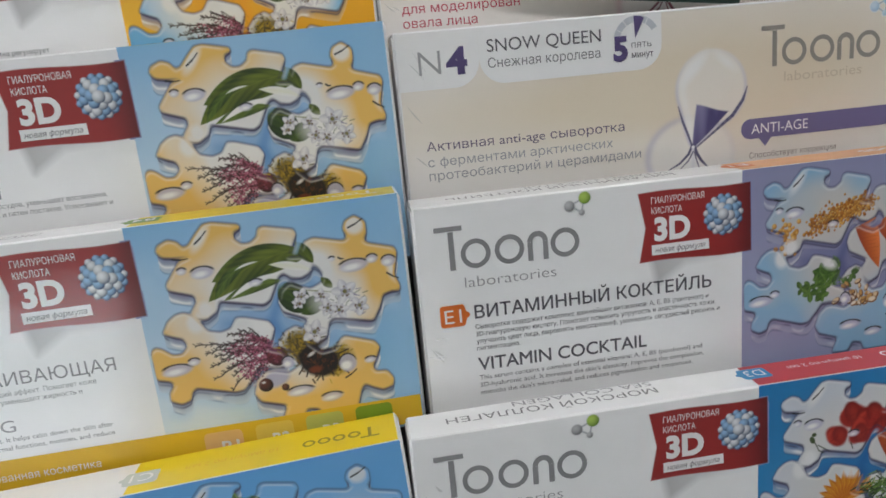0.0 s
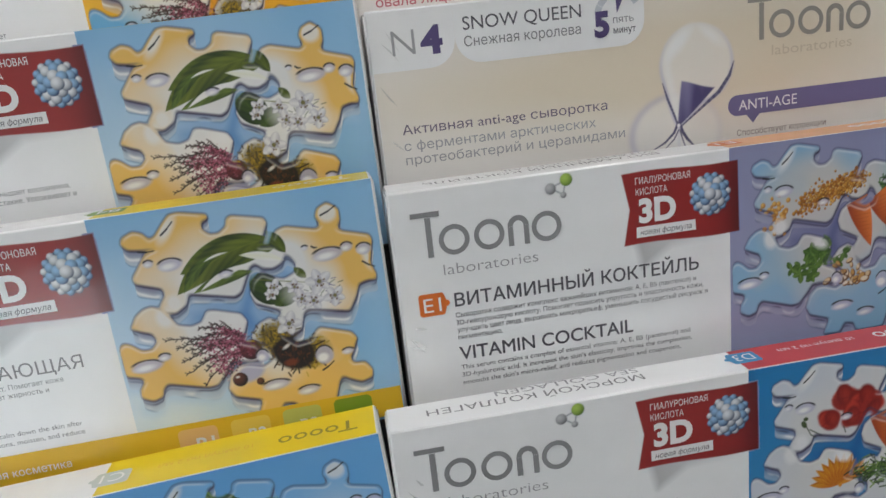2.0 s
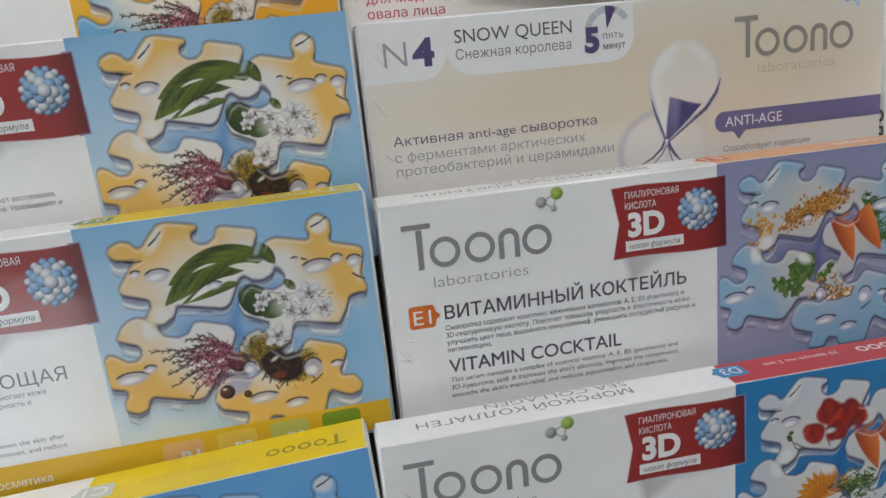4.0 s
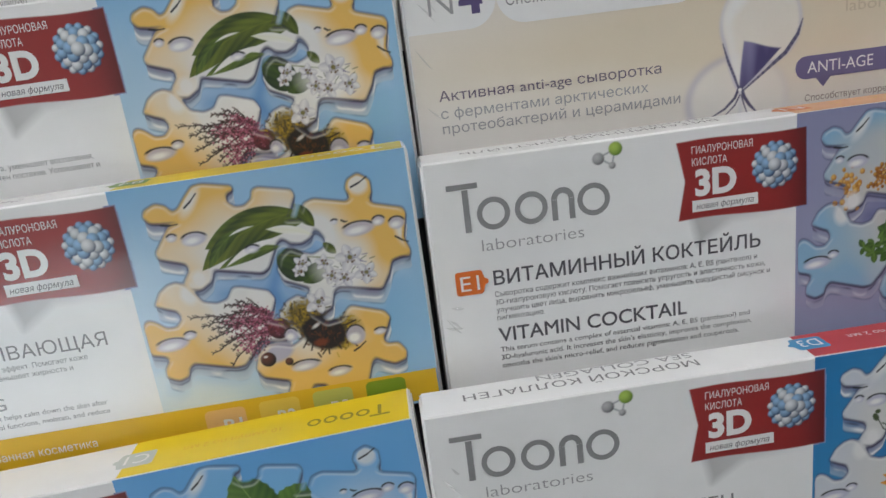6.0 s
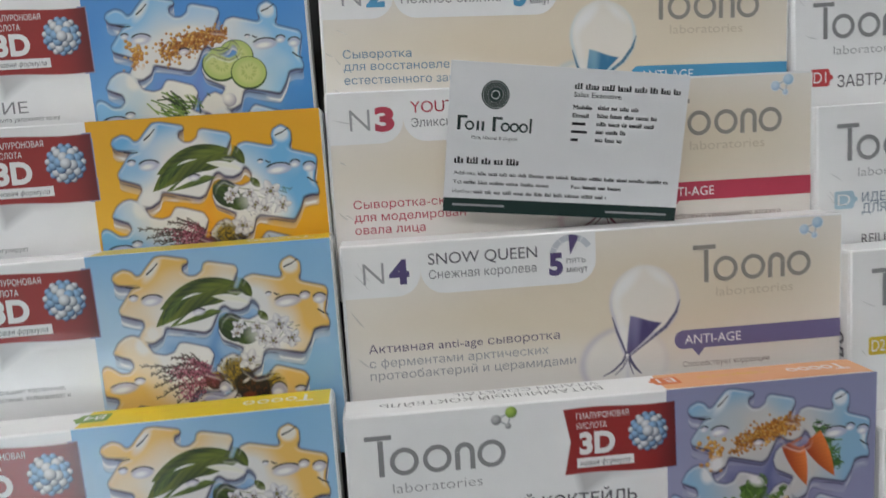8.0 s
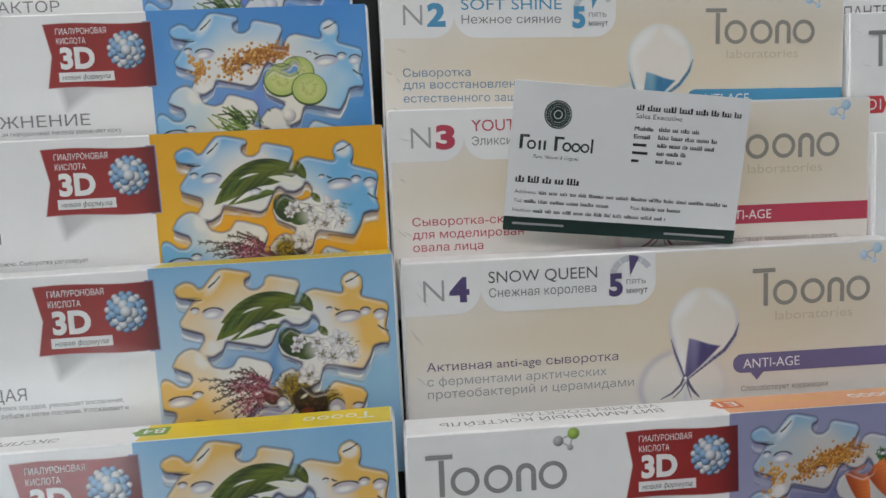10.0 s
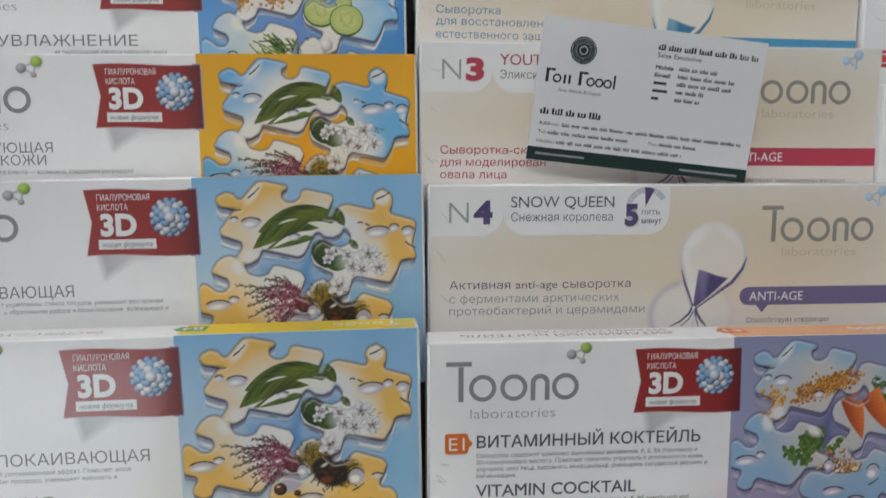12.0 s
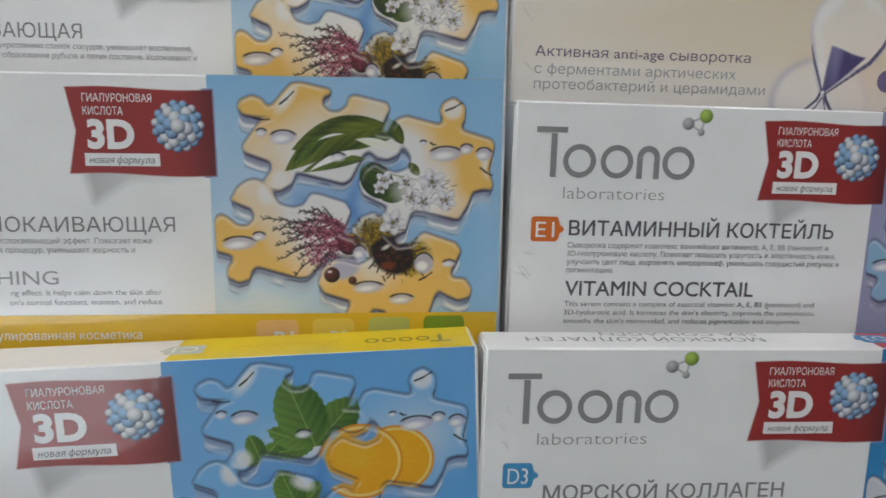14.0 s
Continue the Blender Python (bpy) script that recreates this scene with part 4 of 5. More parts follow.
def hourglass_canvas(tint):
    cv = Canvas(84, 11, 128, 66, 0.25)
    A, B = cv.A, cv.B
    deep, soft = np.array(tint[0]), np.array(tint[1])
    keep = np.zeros(A.shape, bool)
    base = cream_canvas()
    # the ground under the drawing is the same wash as on the carton
    ia = np.clip(((A - 0.8) / 186.4 * (base.nx - 1)), 0, base.nx - 2)
    ib = np.clip(((B - 0.8) / 76.4 * (base.ny - 1)), 0, base.ny - 2)
    xa, xb = ia.astype(int), ib.astype(int)
    fa, fb = (ia - xa)[..., None], (ib - xb)[..., None]
    I = base.img
    cv.img = I[xb, xa] * (1 - fa) * (1 - fb) + I[xb, xa + 1] * fa * (1 - fb) + I[xb + 1, xa] * (1 - fa) * fb + I[xb + 1, xa + 1] * fa * fb
    # lower bowl and upper bulb, leaning a little, with a waist between
    low = np.hypot((A - 102.5) / 16.2, (B - 51.0) / 13.5) - 1
    cv.lay(np.clip(0.5 - low * 16 / 3, 0, 1) * 0.35, SNOW)
    cv.lay(np.exp(-(low * 15 / 1.3) ** 2) * 0.35 * np.clip((102.5 - A) / 10 + 0.4, 0.25, 1), soft)
    up = np.hypot((A - 110.5) / 13.4, (B - 28.0) / 13.6) - 1
    t = np.clip((B - 30) / 18.5, 0, 1)
    mid, half = 111 - 7.6 * t, 13.0 * (1 - t) ** 0.85 + 0.5
    cone = np.where(B > 30, np.abs(A - mid) - half, 9.0)
    bulb = np.minimum(up * 13, cone)
    cv.lay(np.clip(0.5 - bulb / 0.8, 0, 1) * 0.5, SNOW)
    cv.lay(np.exp(-((bulb + 0.5) / 0.7) ** 2) * 0.55 * np.clip((B - 12) / 26, 0.12, 1), soft)
    cv.lay(np.exp(-((bulb + 2.6) / 1.6) ** 2) * 0.5 * np.clip((110 - A) / 9, 0, 1), SNOW)
    line = 33.5 + 4.2 * np.clip((A - 104) / 17, 0, 1) ** 1.4 - 1.2 * np.cos((A - 104) / 3.0) * 0.4
    sand = np.maximum(np.maximum(np.maximum(cone + 0.9, bulb + 0.8), line - B), mid - 0.42 * half - A)
    tone = np.clip((A - mid) / 9 + 0.62 + 0.2 * np.sin(A * 1.1), 0, 1)[..., None]
    cv.lay(np.clip(0.5 - sand / 0.6, 0, 1), deep * tone + soft * 0.8 * (1 - tone))
    cv.disc(104, 20.5, 6.0, SNOW, ry=2.0, angle=-48, alpha=0.75, soft=2.4)
    cv.disc(116, 19.0, 4.6, SNOW, ry=1.4, angle=40, alpha=0.6, soft=2.0)
    cv.disc(103.4, 54.5, 3.4, SNOW, ry=5.0, alpha=0.7, soft=3.0)
    # the glass itself: dark rims down to the waist, then the flare of the foot
    rims = (((124, 28.5), (122.4, 33), (118.4, 38.2), (111, 43.6), (104.6, 48.2)), (0.4, 1.2, 1.3, 0.8, 0.5)), (((98.0, 33.2), (99.6, 38.6), (101.6, 43.6), (103, 47.6)), (0.4, 0.9, 0.8, 0.6)), \
           (((103.1, 47.2), (101.6, 50.4), (98.2, 53.4), (94, 55.4)), (0.9, 0.9, 0.7, 0.3)), (((103.9, 47.6), (104.8, 50.4), (106.4, 53.0), (108.6, 55.4)), (0.9, 1.1, 1.0, 0.4)), \
           (((103.3, 49.6), (101.6, 52.6), (98.6, 55.2)), (0.5, 0.5, 0.3)), (((103.8, 49.6), (104.6, 52.6), (105.6, 55.6)), (0.5, 0.5, 0.3))
    for way, wide in rims:
        for (x0, y0), (x1, y1), w0, w1 in zip(way, way[1:], wide, wide[1:]):
            for f in (0.0, 0.25, 0.5, 0.75):
                cv.stroke(x0 + (x1 - x0) * f, y0 + (y1 - y0) * f, x0 + (x1 - x0) * (f + 0.25), y0 + (y1 - y0) * (f + 0.25), w0 + (w1 - w0) * f, deep * 0.55 + soft * 0.12, 0.85)
    cv.disc(103.4, 48.0, 0.6, SNOW)
    return cv


def wash_carton(x, y, top, tilt, label, digit, title, sub, lines, tint, colour, dial=True):
    ob = carton(x, y, top, tilt, 0.188, label, 0.0160)
    f = Face(ob, "front", 1.0, HEIGHT, 0.016)
    shared_sheet("cream", cream_canvas, f, "wash_print", 0.0, 1.0, 0.08)
    shared_sheet("hourglass" + digit, lambda: hourglass_canvas(tint), f, "hourglass_print", 0.0, 1.0, 0.16)
    a = outline(f, "white_field", round_rect(0.7, 0.7, 28.1, 19.2, 8.6, (0, 1, 0, 0), 8), INKWHITE, 0.20)
    text(f, "N", 7.6 if digit == "4" else 8.4, 14.4, 7.9, PALE, width=7.4, bold=-0.012, parent=a)
    text(f, digit, 16.8 if digit == "4" else 17.6, 14.4, 7.9, colour, width=7.2, bold=0.05, parent=a)
    b = outline(f, "white_field", round_rect(28.13, 0.7, 92.4, 19.2, 8.6, (1, 1, 0, 0), 8), INKWHITE, 0.20)
    text(f, title, 31.0, 8.6, 4.1, DARK if digit == "4" else colour, width=39.6 if len(title) > 6 else 16.5, parent=b)
    text(f, sub, 31.0, 13.8, 3.1, GREY, width=39.2 if len(sub) > 8 else 15.0, parent=b)
    text(f, "5", 74.8, 15.3, 7.4, colour, width=5.2, bold=0.05, parent=b, lift=0.44)
    text(f, "пять", 81.4, 11.6, 2.2, GREY, width=7.2, parent=b)
    text(f, "минут", 81.4, 15.0, 2.1, DARK, width=7.8, bold=0.01, parent=b)
    ring(f, 83.4, 9.4, 8.4, 6.2, paper("dial_ink", ink(196, 200, 206)), 0.32, 30, 168, "dial_ring", b)
    outline(f, "dial_wedge", [(82.8, 8.6), (86.2, 2.0), (84.6, 1.3), (82.4, 1.1)], colour, 0.36, b)
    for k in (150, 125, 60):
        c, s = math.cos(radians(k)), math.sin(radians(k))
        outline(f, "dial_mark", [(83.4 + 6 * c - 0.15, 9.4 - 6 * s), (83.4 + 8.5 * c - 0.15, 9.4 - 8.5 * s), (83.4 + 8.5 * c + 0.15, 9.4 - 8.5 * s), (83.4 + 6 * c + 0.15, 9.4 - 6 * s)][::-1], INKWHITE, 0.36, b)
    for body, v, width, mat in lines:
        text(f, body, 7.7, v, 3.0, mat, width=width)
    wash = paper("mauve_ink", ink(112, 104, 146)) if digit == "4" else colour
    t = outline(f, "name_bar", round_rect(121.7, 40.2, 187.4, 47.4, 3.5, (1, 0, 0, 1)), wash, 0.24)
    outline(f, "name_bar_tip", [(128.4, 47.2), (131.0, 50.4), (133.6, 47.2)], wash, 0.24, t)
    text(f, "ANTI-AGE", 125.6, 45.6, 3.5, INKWHITE, width=22.0, parent=t, lift=0.36)
    text(f, {"4": "Способствует коррекции", "3": "Способствует уменьшению второго"}.get(digit, "Способствует коррекции"), 124.9, 54.4, 2.0, paper("brown_ink", ink(140, 118, 112)), width=34 if digit == "4" else 50)
    wordmark(f, 129.2, 8.5, 0.97, paper("taupe_ink", ink(148, 142, 134)))
    text(f, "laboratories", 138.0, 28.0, 3.4, paper("faint_ink", ink(205, 190, 168)), width=30.2)
    shared_sheet("pale_molecule", lambda: molecule_canvas(True), f, "molecule_print", 170.5, 1.0, 0.2)
    return ob


def plain_carton(x, y, top, label, title, lines, tag_colour, code, spine):
    ob = carton(x, y, top, 0.0, 0.1873, label)
    f = Face(ob, "front", 1.0, HEIGHT, DEPTH)
    wordmark(f, 8.0, 7.4, 1.0, MARKGREY)
    text(f, "laboratories", 16.8, 28.2, 3.5, PALE, width=30.4, bold=-0.012)
    shared_sheet("molecule", lambda: molecule_canvas(False), f, "molecule_print", 50.6, 1.0, 0.2)
    t = outline(f, "code_label", tag_shape(7.0, 33.6, 8.0, 7.0), tag_colour, 0.2)
    text(f, code, 8.2, 39.2, 4.4, INKWHITE, width=5.4, parent=t)
    for body, v, cap, mat in lines:
        text(f, body, 18.4, v, cap, mat)
    s = Face(ob, "left", 1.0, HEIGHT, DEPTH)
    text(s, spine, 32.0, 9.0, 5.0, DARK, bold=0.03, lift=0.6)
    for k in range(6):
        bar(s, 34.0, 11.0 + 0.9 * k, 70.0 - 3 * (k % 3), 11.35 + 0.9 * k, PALE, "small_print", 0.6)
    return ob


# ---- the shop round the rack ----
def slab(name, x0, x1, y0, y1, z0, z1, material, label):
    ob = part(name, block(x0, x1, y0, y1, z0, z1), material, None)
    return tagged(ob, label, name.split("_")[0], kind="structure")


slab("floor", -4.1, 2.6, -5.1, 1.3, -0.1, 0.0, FLOORM, "grey tiled shop floor")
slab("ceiling", -4.1, 2.6, -5.1, 1.3, CEILING, CEILING + 0.1, WALL, "plain pale shop ceiling")
slab("wall_north", -4.0, 2.5, 1.2, 1.3, 0, CEILING, WALL, "plain pale wall behind the rack")
slab("wall_west", -4.1, -4.0, -5.1, 1.3, 0, CEILING, WALL, "plain pale side wall")
slab("wall_east", 2.5, 2.6, -5.1, 1.3, 0, CEILING, WALL, "plain pale side wall")
# the wall across the shop, with one window through it
WIN = (-3.45, -1.65, 1.42, 2.72)
south = new("wall_south")
south.matrix_basis = Matrix.Translation((0, -5.0, 0))
tagged(south, "plain pale wall with a window across the shop", "wall", kind="structure")
for x0, x1, z0, z1 in ((-4.0, WIN[0], 0, CEILING), (WIN[1], 2.5, 0, CEILING), (WIN[0], WIN[1], 0, WIN[2]), (WIN[0], WIN[1], WIN[3], CEILING)):
    part("wall_panel", block(x0, x1, -0.1, 0.0, z0, z1), WALL, south)
window = new("window_1")
window.matrix_basis = Matrix.Translation((0, -5.06, 0))
tagged(window, "white framed shop window with bright daylight behind it", "window", kind="structure")
for x0, x1, z0, z1 in ((WIN[0], WIN[0] + 0.05, WIN[2], WIN[3]), (WIN[1] - 0.05, WIN[1], WIN[2], WIN[3]), (WIN[0] + 0.05, WIN[1] - 0.05, WIN[2], WIN[2] + 0.05), (WIN[0] + 0.05, WIN[1] - 0.05, WIN[3] - 0.05, WIN[3])):
    part("window_frame", block(x0, x1, -0.02, 0.03, z0, z1, 0.003, 1), MATTWHITE, window)
sky = part("backdrop", block(WIN[0] - 0.6, WIN[1] + 0.6, -5.72, -5.70, WIN[2] - 0.6, WIN[3] + 0.6), lamp_glow("daylight", DAYLIGHT, (0.82, 0.93, 1.0, 1)), None)
tagged(sky, "plain bright daylight outside the window", "backdrop", kind="structure")

GLOW = lamp_glow()
for lx, ly in LAMPS:
    lamp = new("ceiling_light")
    lamp.matrix_basis = Matrix.Translation((lx, ly, CEILING - 0.05))
    tagged(lamp, "long white fluorescent light fixed to the ceiling", "ceiling light", "ceiling lights")
    part("housing", block(-0.62, 0.62, -0.09, 0.09, 0.012, 0.05, 0.004), MATTWHITE, lamp)
    part("diffuser", block(-0.60, 0.60, -0.075, 0.075, 0.0, 0.0115, 0.003), GLOW, lamp)

# ---- cartons, column by column ----
L = 1.066
CALM = "glossy white carton with a blue and yellow jigsaw picture"
BOXES = []


def small(*bodies, u=17.0, v=42.2, step=2.5, cap=1.55, widths=(), mat=None, right=None):
    out = []
    for k, b in enumerate(bodies):
        out.append((b, right if right else u, v + step * k, cap, widths[k] if k < len(widths) else None, bool(right), mat or GREY, 0.0))
    return out


BOXES.append(puzzle_carton(-0.1818, 0.2132, 1.1830, -2.2, L, "mint", "glossy white carton with an orange and mint jigsaw picture", "", YELLOW,
                           topline=("", "", 40, 30, "C1", paper("tag_silver_ink", ink(196, 204, 200))), depth=0.0195))
BOXES.append(puzzle_carton(-0.1723, 0.2357, 1.2615, 0.0, L, "calm", "glossy white carton with blue jigsaw picture and yellow band", "", YELLOW, band=True,
                           lines=[("-УСПОКАИВАЮЩАЯ", 100.3, 43.3, 4.0, 57.0, True, GREY, 0.0), ("SOOTHING", 69.7, 58.3, 3.9, 33.0, True, PALE, 0.0)]
                           + small("нный успокаивающий эффект. Помогает коже", right=94.2, v=46.6) + small("ических процедур, уменьшает жирность и", right=89.7, v=49.2)
                           + small("ng effect. It helps calm down the skin after", "on's normal functions, moisten, and reduce", right=96.0, v=61.4, step=2.8, widths=(38.5, 39.0)),
                           topline=("ЭКСПРЕСС-УСПОКАИВАЮЩАЯ", "", 74, 50, "B4", TAGGREEN)))
BOXES.append(puzzle_carton(-0.1688, 0.2563, 1.3140, 0.0, L, "calm", CALM, "", YELLOW,
                           lines=[("АИВАЮЩАЯ", 69.5, 41.8, 4.0, 32.0, True, GREY, 0.0)]
                           + small("т укреплению стенок сосудов, уменьшает воспаления,", right=98.8, v=44.8) + small("ь образование рубцов и пятен постакне. Успокаивает и", right=100.0, v=47.5)
                           + small("кожу", right=40.0, v=50.2)))
BOXES.append(puzzle_carton(-0.1695, 0.2751, 1.3602, 0.2, L, "gold", "glossy white carton with a yellow jigsaw picture of leaves and blossom", "", YELLOW,
                           lines=[("ИЗУЮЩАЯ", 59.5, 36.1, 3.6, 27.0, True, GREY, 0.0), ("ОСТЬ КОЖИ", 57.0, 40.7, 3.6, 31.0, True, GREY, 0.0)]
                           + small("много блеска — возможно. Сыворотка регулирует", right=86.6, v=44.0)))
BOXES.append(puzzle_carton(-0.1725, 0.2954, 1.4070, 0.0, L, "fresh", "glossy white carton with a blue jigsaw picture of cucumber slices", "", SKY,
                           lines=[("УВЛАЖНЕНИЕ", 87.6, 41.2, 4.1, 50.0, True, GREY, 0.0), ("ая гиалуроновая кислота увлажняет кожу", 98.0, 44.2, 1.55, None, True, GREY, 0.0)]))
BOXES.append(puzzle_carton(-0.1785, 0.3145, 1.4530, 0.0, L, "fresh", "glossy white carton with a blue jigsaw picture", "", SKY,
                           lines=[("ЯЮЩИЙ ФАКТОР", 80.0, 41.0, 4.1, 57.0, True, GREY, 0.0)]))

E = 1.0
BOXES.append(puzzle_carton(0.0203, 0.2128, 1.1903, 0.9, 1.02, "sea", "glossy white carton with a blue jigsaw picture of red poppies", "", SCARLET, tag=("D3", TAGBLUE),
                           lines=[("МОРСКОЙ КОЛЛАГЕН", 17.2, 44.2, 4.2, 69.0, False, GREY, 0.01), ("SEA COLLAGEN", 17.2, 57.0, 4.2, 50.0, False, GREY, 0.01)],
                           topline=("МОРСКОЙ КОЛЛАГЕН", "SEA COLLAGEN", 68, 46, "D3", TAGBLUE), depth=0.0155))
BOXES.append(puzzle_carton(0.0308, 0.2359, 1.2560, 0.85, E, "vita", "glossy white carton with a lilac jigsaw picture of carrots and grain", "", ORANGE, tag=("E1", TAGORANGE),
                           lines=[("ВИТАМИННЫЙ КОКТЕЙЛЬ", 17.1, 38.5, 4.2, 82.0, False, DARK, 0.012), ("VITAMIN COCKTAIL", 16.9, 56.7, 4.4, 58.6, False, DARK, 0.012)]
                           + small("Сыворотка содержит комплекс важнейших витаминов: А, Е, В5 (пантенол) и", "3D-гиалуроновую кислоту. Помогает повысить упругость и эластичность кожи,",
                                   "улучшить цвет лица, выровнять микрорельеф, уменьшить сосудистый рисунок и", "пигментацию.", widths=(81, 83.5, 85, 14.5), mat=DARK)
                           + small("This serum contains a complex of essential vitamins: A, E, B5 (panthenol) and", "3D-hyaluronic acid. It increases the skin's elasticity, improves the complexion,",
                                   "smooths the skin's micro-relief, and reduces pigmentation and couperosis.", v=60.0, step=2.65, widths=(78.5, 79.0, 75.0), mat=DARK),
                           topline=("ВИТАМИННЫЙ КОКТЕЙЛЬ", "VITAMIN COCKTAIL", 78, 52, "E1", TAGORANGE)))

RED, BLUE = paper("crimson_ink", ink(186, 62, 84)), paper("azure_ink", ink(74, 150, 192))
BOXES.append(wash_carton(0.0333, 0.2598, 1.3100, 0.8, "glossy cream carton with a purple hourglass and purple bar", "4", "SNOW QUEEN", "Снежная королева",
                         [("Активная anti-age сыворотка", 39.5, 70.2, paper("plum_grey_ink", ink(104, 92, 112))), ("с ферментами арктических", 44.8, 65.8, PALE), ("протеобактерий и церамидами", 49.5, 76.0, PALE)],
                         (ink(72, 66, 112), ink(150, 146, 186)), PLUM))
BOXES.append(wash_carton(0.0321, 0.2766, 1.3647, 0.97, "glossy cream carton with a crimson bar behind a business card", "3", "YOUT", "Эликси",
                         [("Сыворотка-ск", 43.0, 34.5, RED), ("для моделирован", 47.8, 42.0, RED), ("овала лица", 52.6, 26.4, RED)],
                         (ink(150, 60, 84), ink(206, 150, 166)), RED))
BOXES.append(wash_carton(0.0328, 0.2934, 1.4125, 1.6, "glossy cream carton with a blue hourglass and blue bar", "2", "SOFT SHINE", "Нежное сияние",
                         [("Сыворотка", 33.8, 26.4, paper("steel_ink", ink(112, 142, 164))), ("для восстановлен", 38.4, 44.0, paper("steel_ink", ink(112, 142, 164))), ("естественного защ", 43.6, 44.5, paper("steel_ink", ink(112, 142, 164)))],
                         (ink(52, 120, 160), ink(150, 196, 216)), BLUE))
BOXES.append(wash_carton(0.0330, 0.3105, 1.4620, 0.5, "glossy cream carton, half hidden behind another", "1", "", "",
                         [], (ink(150, 120, 60), ink(206, 186, 150)), ORANGE))

STEEL = paper("steel_grey_ink", ink(116, 134, 150))
GREENINK = paper("leaf_ink", ink(96, 140, 72))
BOXES.append(plain_carton(0.2212, 0.2365, 1.2313, "plain glossy white carton with green lettering", "", [("РА", 39.0, 4.2, GREENINK), ("PLA", 56.5, 4.4, GREENINK)],
                          paper("mint_label_ink", ink(196, 206, 190)), "", "РА"))
BOXES.append(plain_carton(0.2210, 0.2545, 1.2935, "plain glossy white carton with a yellow code label", "", [("ЭЛАС", 41.0, 4.2, DARK), ("ELAS", 53.0, 4.4, DARK)], paper("mustard_ink", ink(214, 186, 52)), "D2", "ЭЛАС"))
BOXES.append(plain_carton(0.2197, 0.2735, 1.3476, "plain glossy white carton with a pale blue code label", "", [("ИДЕАЛЬНЫЙ Н", 38.4, 3.6, STEEL), ("ДЛЯ ОМОЛОЖЕ", 42.8, 3.6, STEEL), ("REJUVENATION", 55.0, 3.8, DARK)],
                          paper("mist_ink", ink(172, 200, 214)), "D", "ИДЕАЛ"))
BOXES.append(plain_carton(0.2212, 0.2915, 1.3964, "plain glossy white carton with a red code label", "", [("ЗАВТРАК ДЛЯ", 41.3, 4.6, DARK)], SCARLET, "D1", "ЗАВТРАК"))
BOXES.append(plain_carton(0.2125, 0.3100, 1.4390, "plain glossy white carton at the top of the rack", "", [("ПАНТЕНОЛ", 41.3, 4.6, DARK)], TAGORANGE, "", "ПАНТЕ"))

# ---- the rack under the cartons ----
rack = new("display_rack")
rack.matrix_basis = RACK @ Matrix.Translation((0.0, 0.236, 1.10))
tagged(rack, "black stepped display rack holding rows of cartons", "display rack")
back = rack.matrix_basis.inverted()
for ob in BOXES:
    width = max(v.co.x for v in ob.children[0].data.vertices)
    step = part("step", block(0.0, width, 0.0004, 0.0165, -0.11, -0.0006, 0.0004, 1), BLACK, rack)
    step.matrix_basis = back @ ob.matrix_basis
part("back_board", block(-0.24, 0.45, 0.105, 0.110, -0.20, 0.44), BLACK, rack)
part("foot_board", block(-0.24, 0.45, -0.035, 0.104, -0.26, -0.112), BLACK, rack)

for px in (-0.18, 0.36):
    prop = part("prop", block(px - 0.02, px + 0.02, 0.0, 0.03, 0.842, 0.925, 0.001), BLACK, rack)
    prop.matrix_basis = back
counter = new("counter")
counter.matrix_basis = Matrix.Translation((0.1, 0.3, 0))
tagged(counter, "pale laminate counter under the display rack", "counter")
part("cabinet", block(-0.7, 0.7, -0.32, 0.5, 0.0, 0.815, 0.004), COUNTER, counter)
part("worktop", block(-0.74, 0.74, -0.36, 0.54, 0.816, 0.842, 0.004), COUNTER, counter)

# ---- business card leaning on the cartons ----
card = new("business_card")
CARD_W, CARD_H = 0.0885, 0.0540
card.matrix_basis = RACK @ Matrix.Translation((0.0715, 0.2685, 1.3191)) @ Matrix.Rotation(radians(7.0), 4, "Y") @ Matrix.Rotation(radians(3.0), 4, "X")
tagged(card, "white business card with a dark green strip, leaning on cartons", "business card")
part("stock", block(0, CARD_W, 0, 0.0004, 0, CARD_H, 0.0001, 1), MATTWHITE, card)
k = Face(card, "front", 0.985, CARD_H, 0.0004)
strip = outline(k, "green_strip", [(0.05, 53.95), (89.8, 53.95), (89.8, 48.9), (0.05, 48.9)], CARDGREEN, 0.06)
emblem = disc(k, 17.0, 11.2, 5.1, CARDGREEN, 0.06, "emblem")
ring(k, 17.0, 11.2, 4.6, 4.45, MATTWHITE, 0.10, parent=emblem)
ring(k, 17.0, 11.2, 2.9, 2.78, MATTWHITE, 0.10, parent=emblem)
ring(k, 17.0, 11.2, 1.6, 1.3, MATTWHITE, 0.10, parent=emblem)
for i in range(24):
    a = 2 * math.pi * i / 24
    disc(k, 17.0 + 3.65 * math.cos(a), 11.2 + 3.65 * math.sin(a), 0.15, MATTWHITE, 0.10, "emblem_dot", emblem, 8)
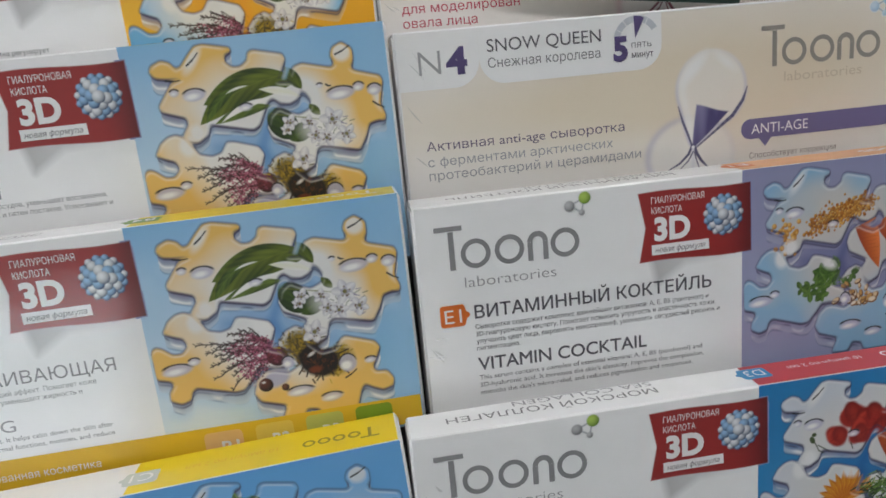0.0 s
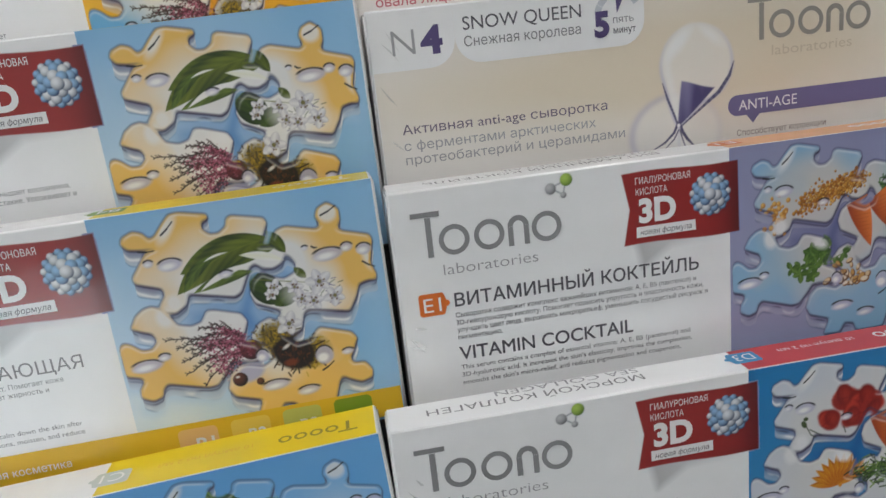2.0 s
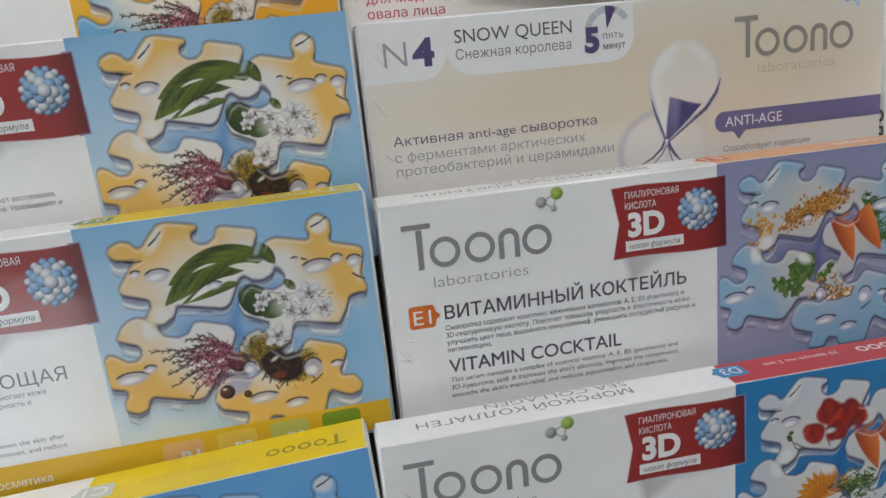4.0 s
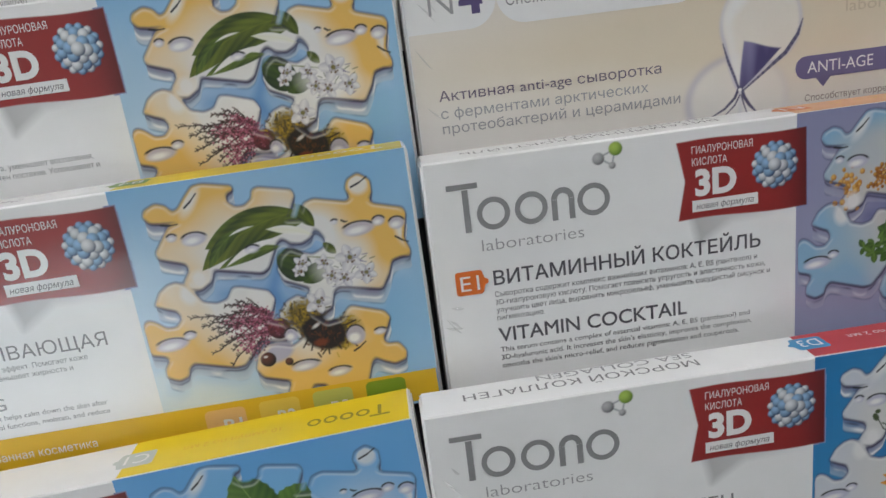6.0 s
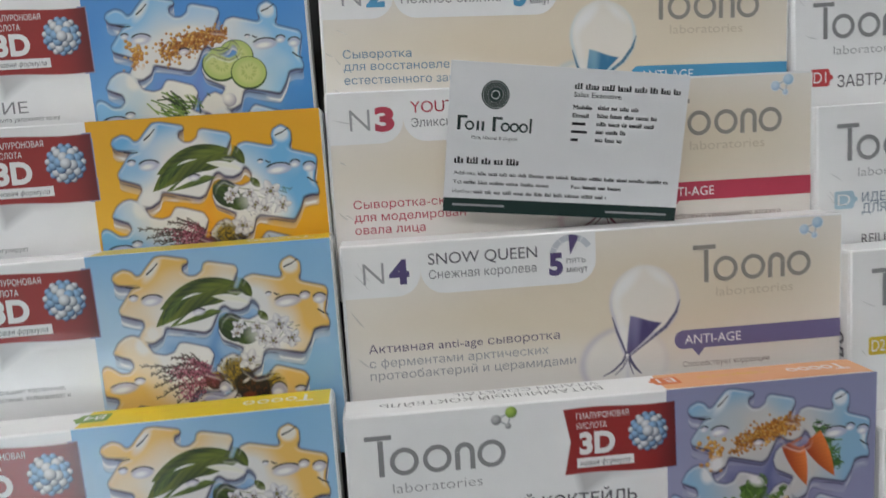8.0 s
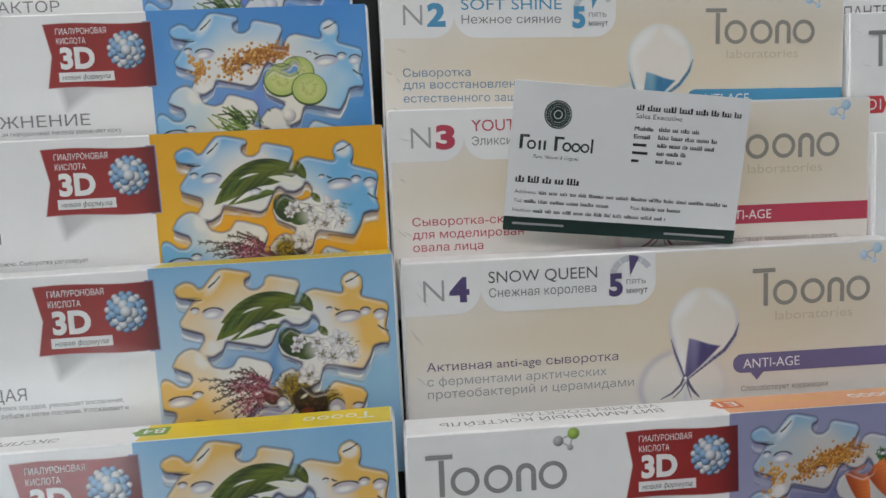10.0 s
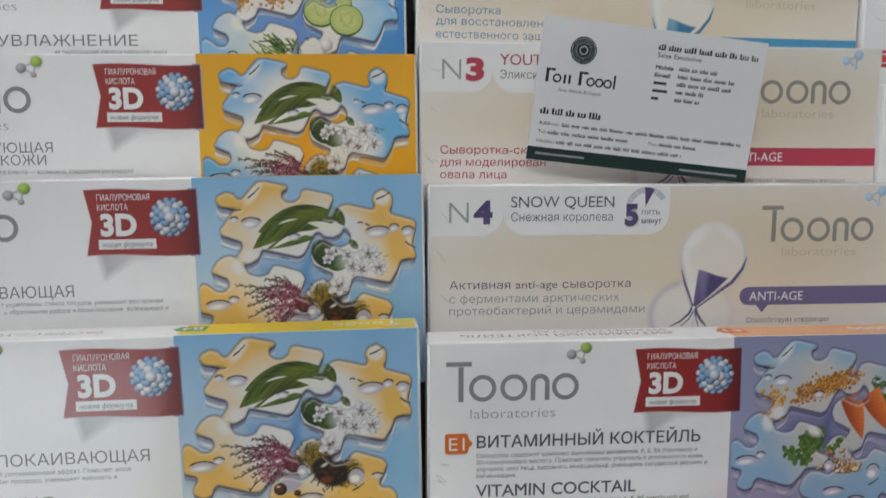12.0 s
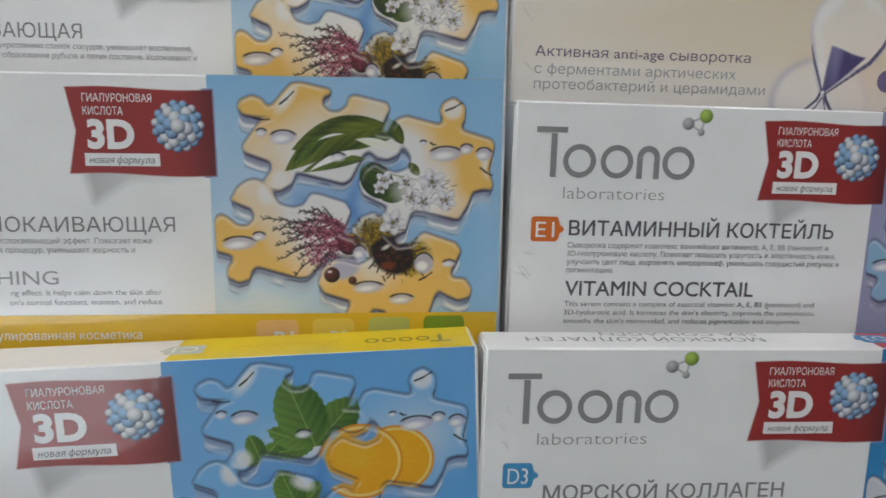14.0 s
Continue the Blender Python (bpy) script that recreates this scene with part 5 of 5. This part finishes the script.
# the firm's name and script line, as bars
for u0, v0, w in ((3.6, 19.0, 1.2), (10.7, 20.8, 0.9), (12.6, 20.8, 0.9), (16.6, 19.0, 1.2), (30.4, 19.0, 0.8)):
    bar(k, u0, v0, u0 + w, 24.2, CARDGREEN, "firm_mark_bar", 0.06)
for u0 in (3.6, 16.6):
    for v0 in (19.0,):
        bar(k, u0 + 1.25, v0, u0 + 3.6 - 0.4 * (v0 > 20), v0 + 0.9, CARDGREEN, "firm_mark_bar", 0.06)
for u0 in (8.1, 21.4, 24.8, 28.2):
    ring(k, u0, 22.5, 1.7, 1.0, CARDGREEN, 0.06, name="firm_mark_ring")
text(k, "Pure, Natural & Organic", 9.0, 27.2, 1.25, CARDBLACK, width=17.4, lean=0.3, lift=0.06)
text(k, "Sales Executive", 46.2, 10.2, 1.75, CARDBLACK, width=17.8, lift=0.06)


def words(v, u0, u1, seed, h=0.95, gap=0.75):
    """A line that cannot be lettered: each word one low bar with upright strokes on it."""
    rng = random.Random(seed)
    u = u0
    while u < u1 - 0.4:
        end, begin, teeth = min(u1, u + rng.uniform(2.0, 5.6)), u, []
        while u < end:
            w, up = rng.uniform(0.3, 0.55) * h, h * rng.choice((1.0, 1.0, 1.0, 1.4))
            low = v - 0.22 * h
            teeth += [(u, low), (u, v - up), (u + w, v - up), (u + w, low)]
            u += w + 0.26 * h
        rim = [(begin, v), (teeth[-1][0], v)] + teeth[::-1]
        outline(k, "word_bar", rim, CARDBLACK, 0.06)
        u += gap


words(7.4, 46.2, 86.8, 1, 1.5, 0.9)
for i, (label_text, w, end) in enumerate((("Mobile", 7.2, 71), ("Email", 6.2, 78), ("", 5.2, 78), ("", 6.0, 67), ("", 2.8, 66))):
    if label_text:
        text(k, label_text, 46.2, 14.6 + 2.9 * i, 1.45, CARDBLACK, width=w, bold=0.03, lift=0.06)
    else:
        bar(k, 46.2, 13.5 + 2.9 * i, 46.2 + w, 14.5 + 2.9 * i, CARDBLACK, "word_bar", 0.06)
    words(14.4 + 2.9 * i, 55.6, end, 10 + i, 1.1)
words(36.2, 3.2, 27.0, 3, 1.7, 0.9)
text(k, "Address:", 3.2, 40.3, 1.3, CARDBLACK, width=8.4, lift=0.06)
words(40.3, 12.4, 85.6, 4)
text(k, "Tel:", 3.2, 43.6, 1.3, CARDBLACK, width=3.4, lift=0.06)
words(43.6, 7.2, 39.0, 5)
text(k, "Fax:", 48.0, 43.6, 1.3, CARDBLACK, width=3.8, lift=0.06)
words(43.6, 52.4, 67.0, 6)
text(k, "Hotline:", 3.2, 47.0, 1.3, CARDBLACK, width=7.2, lift=0.06)
words(47.0, 11.0, 62.0, 7)
bar(k, 3.4, 50.9, 23.0, 51.7, PALE, "address_bar", 0.10, strip)
bar(k, 62.0, 51.3, 86.0, 52.1, PALE, "address_bar", 0.10, strip)
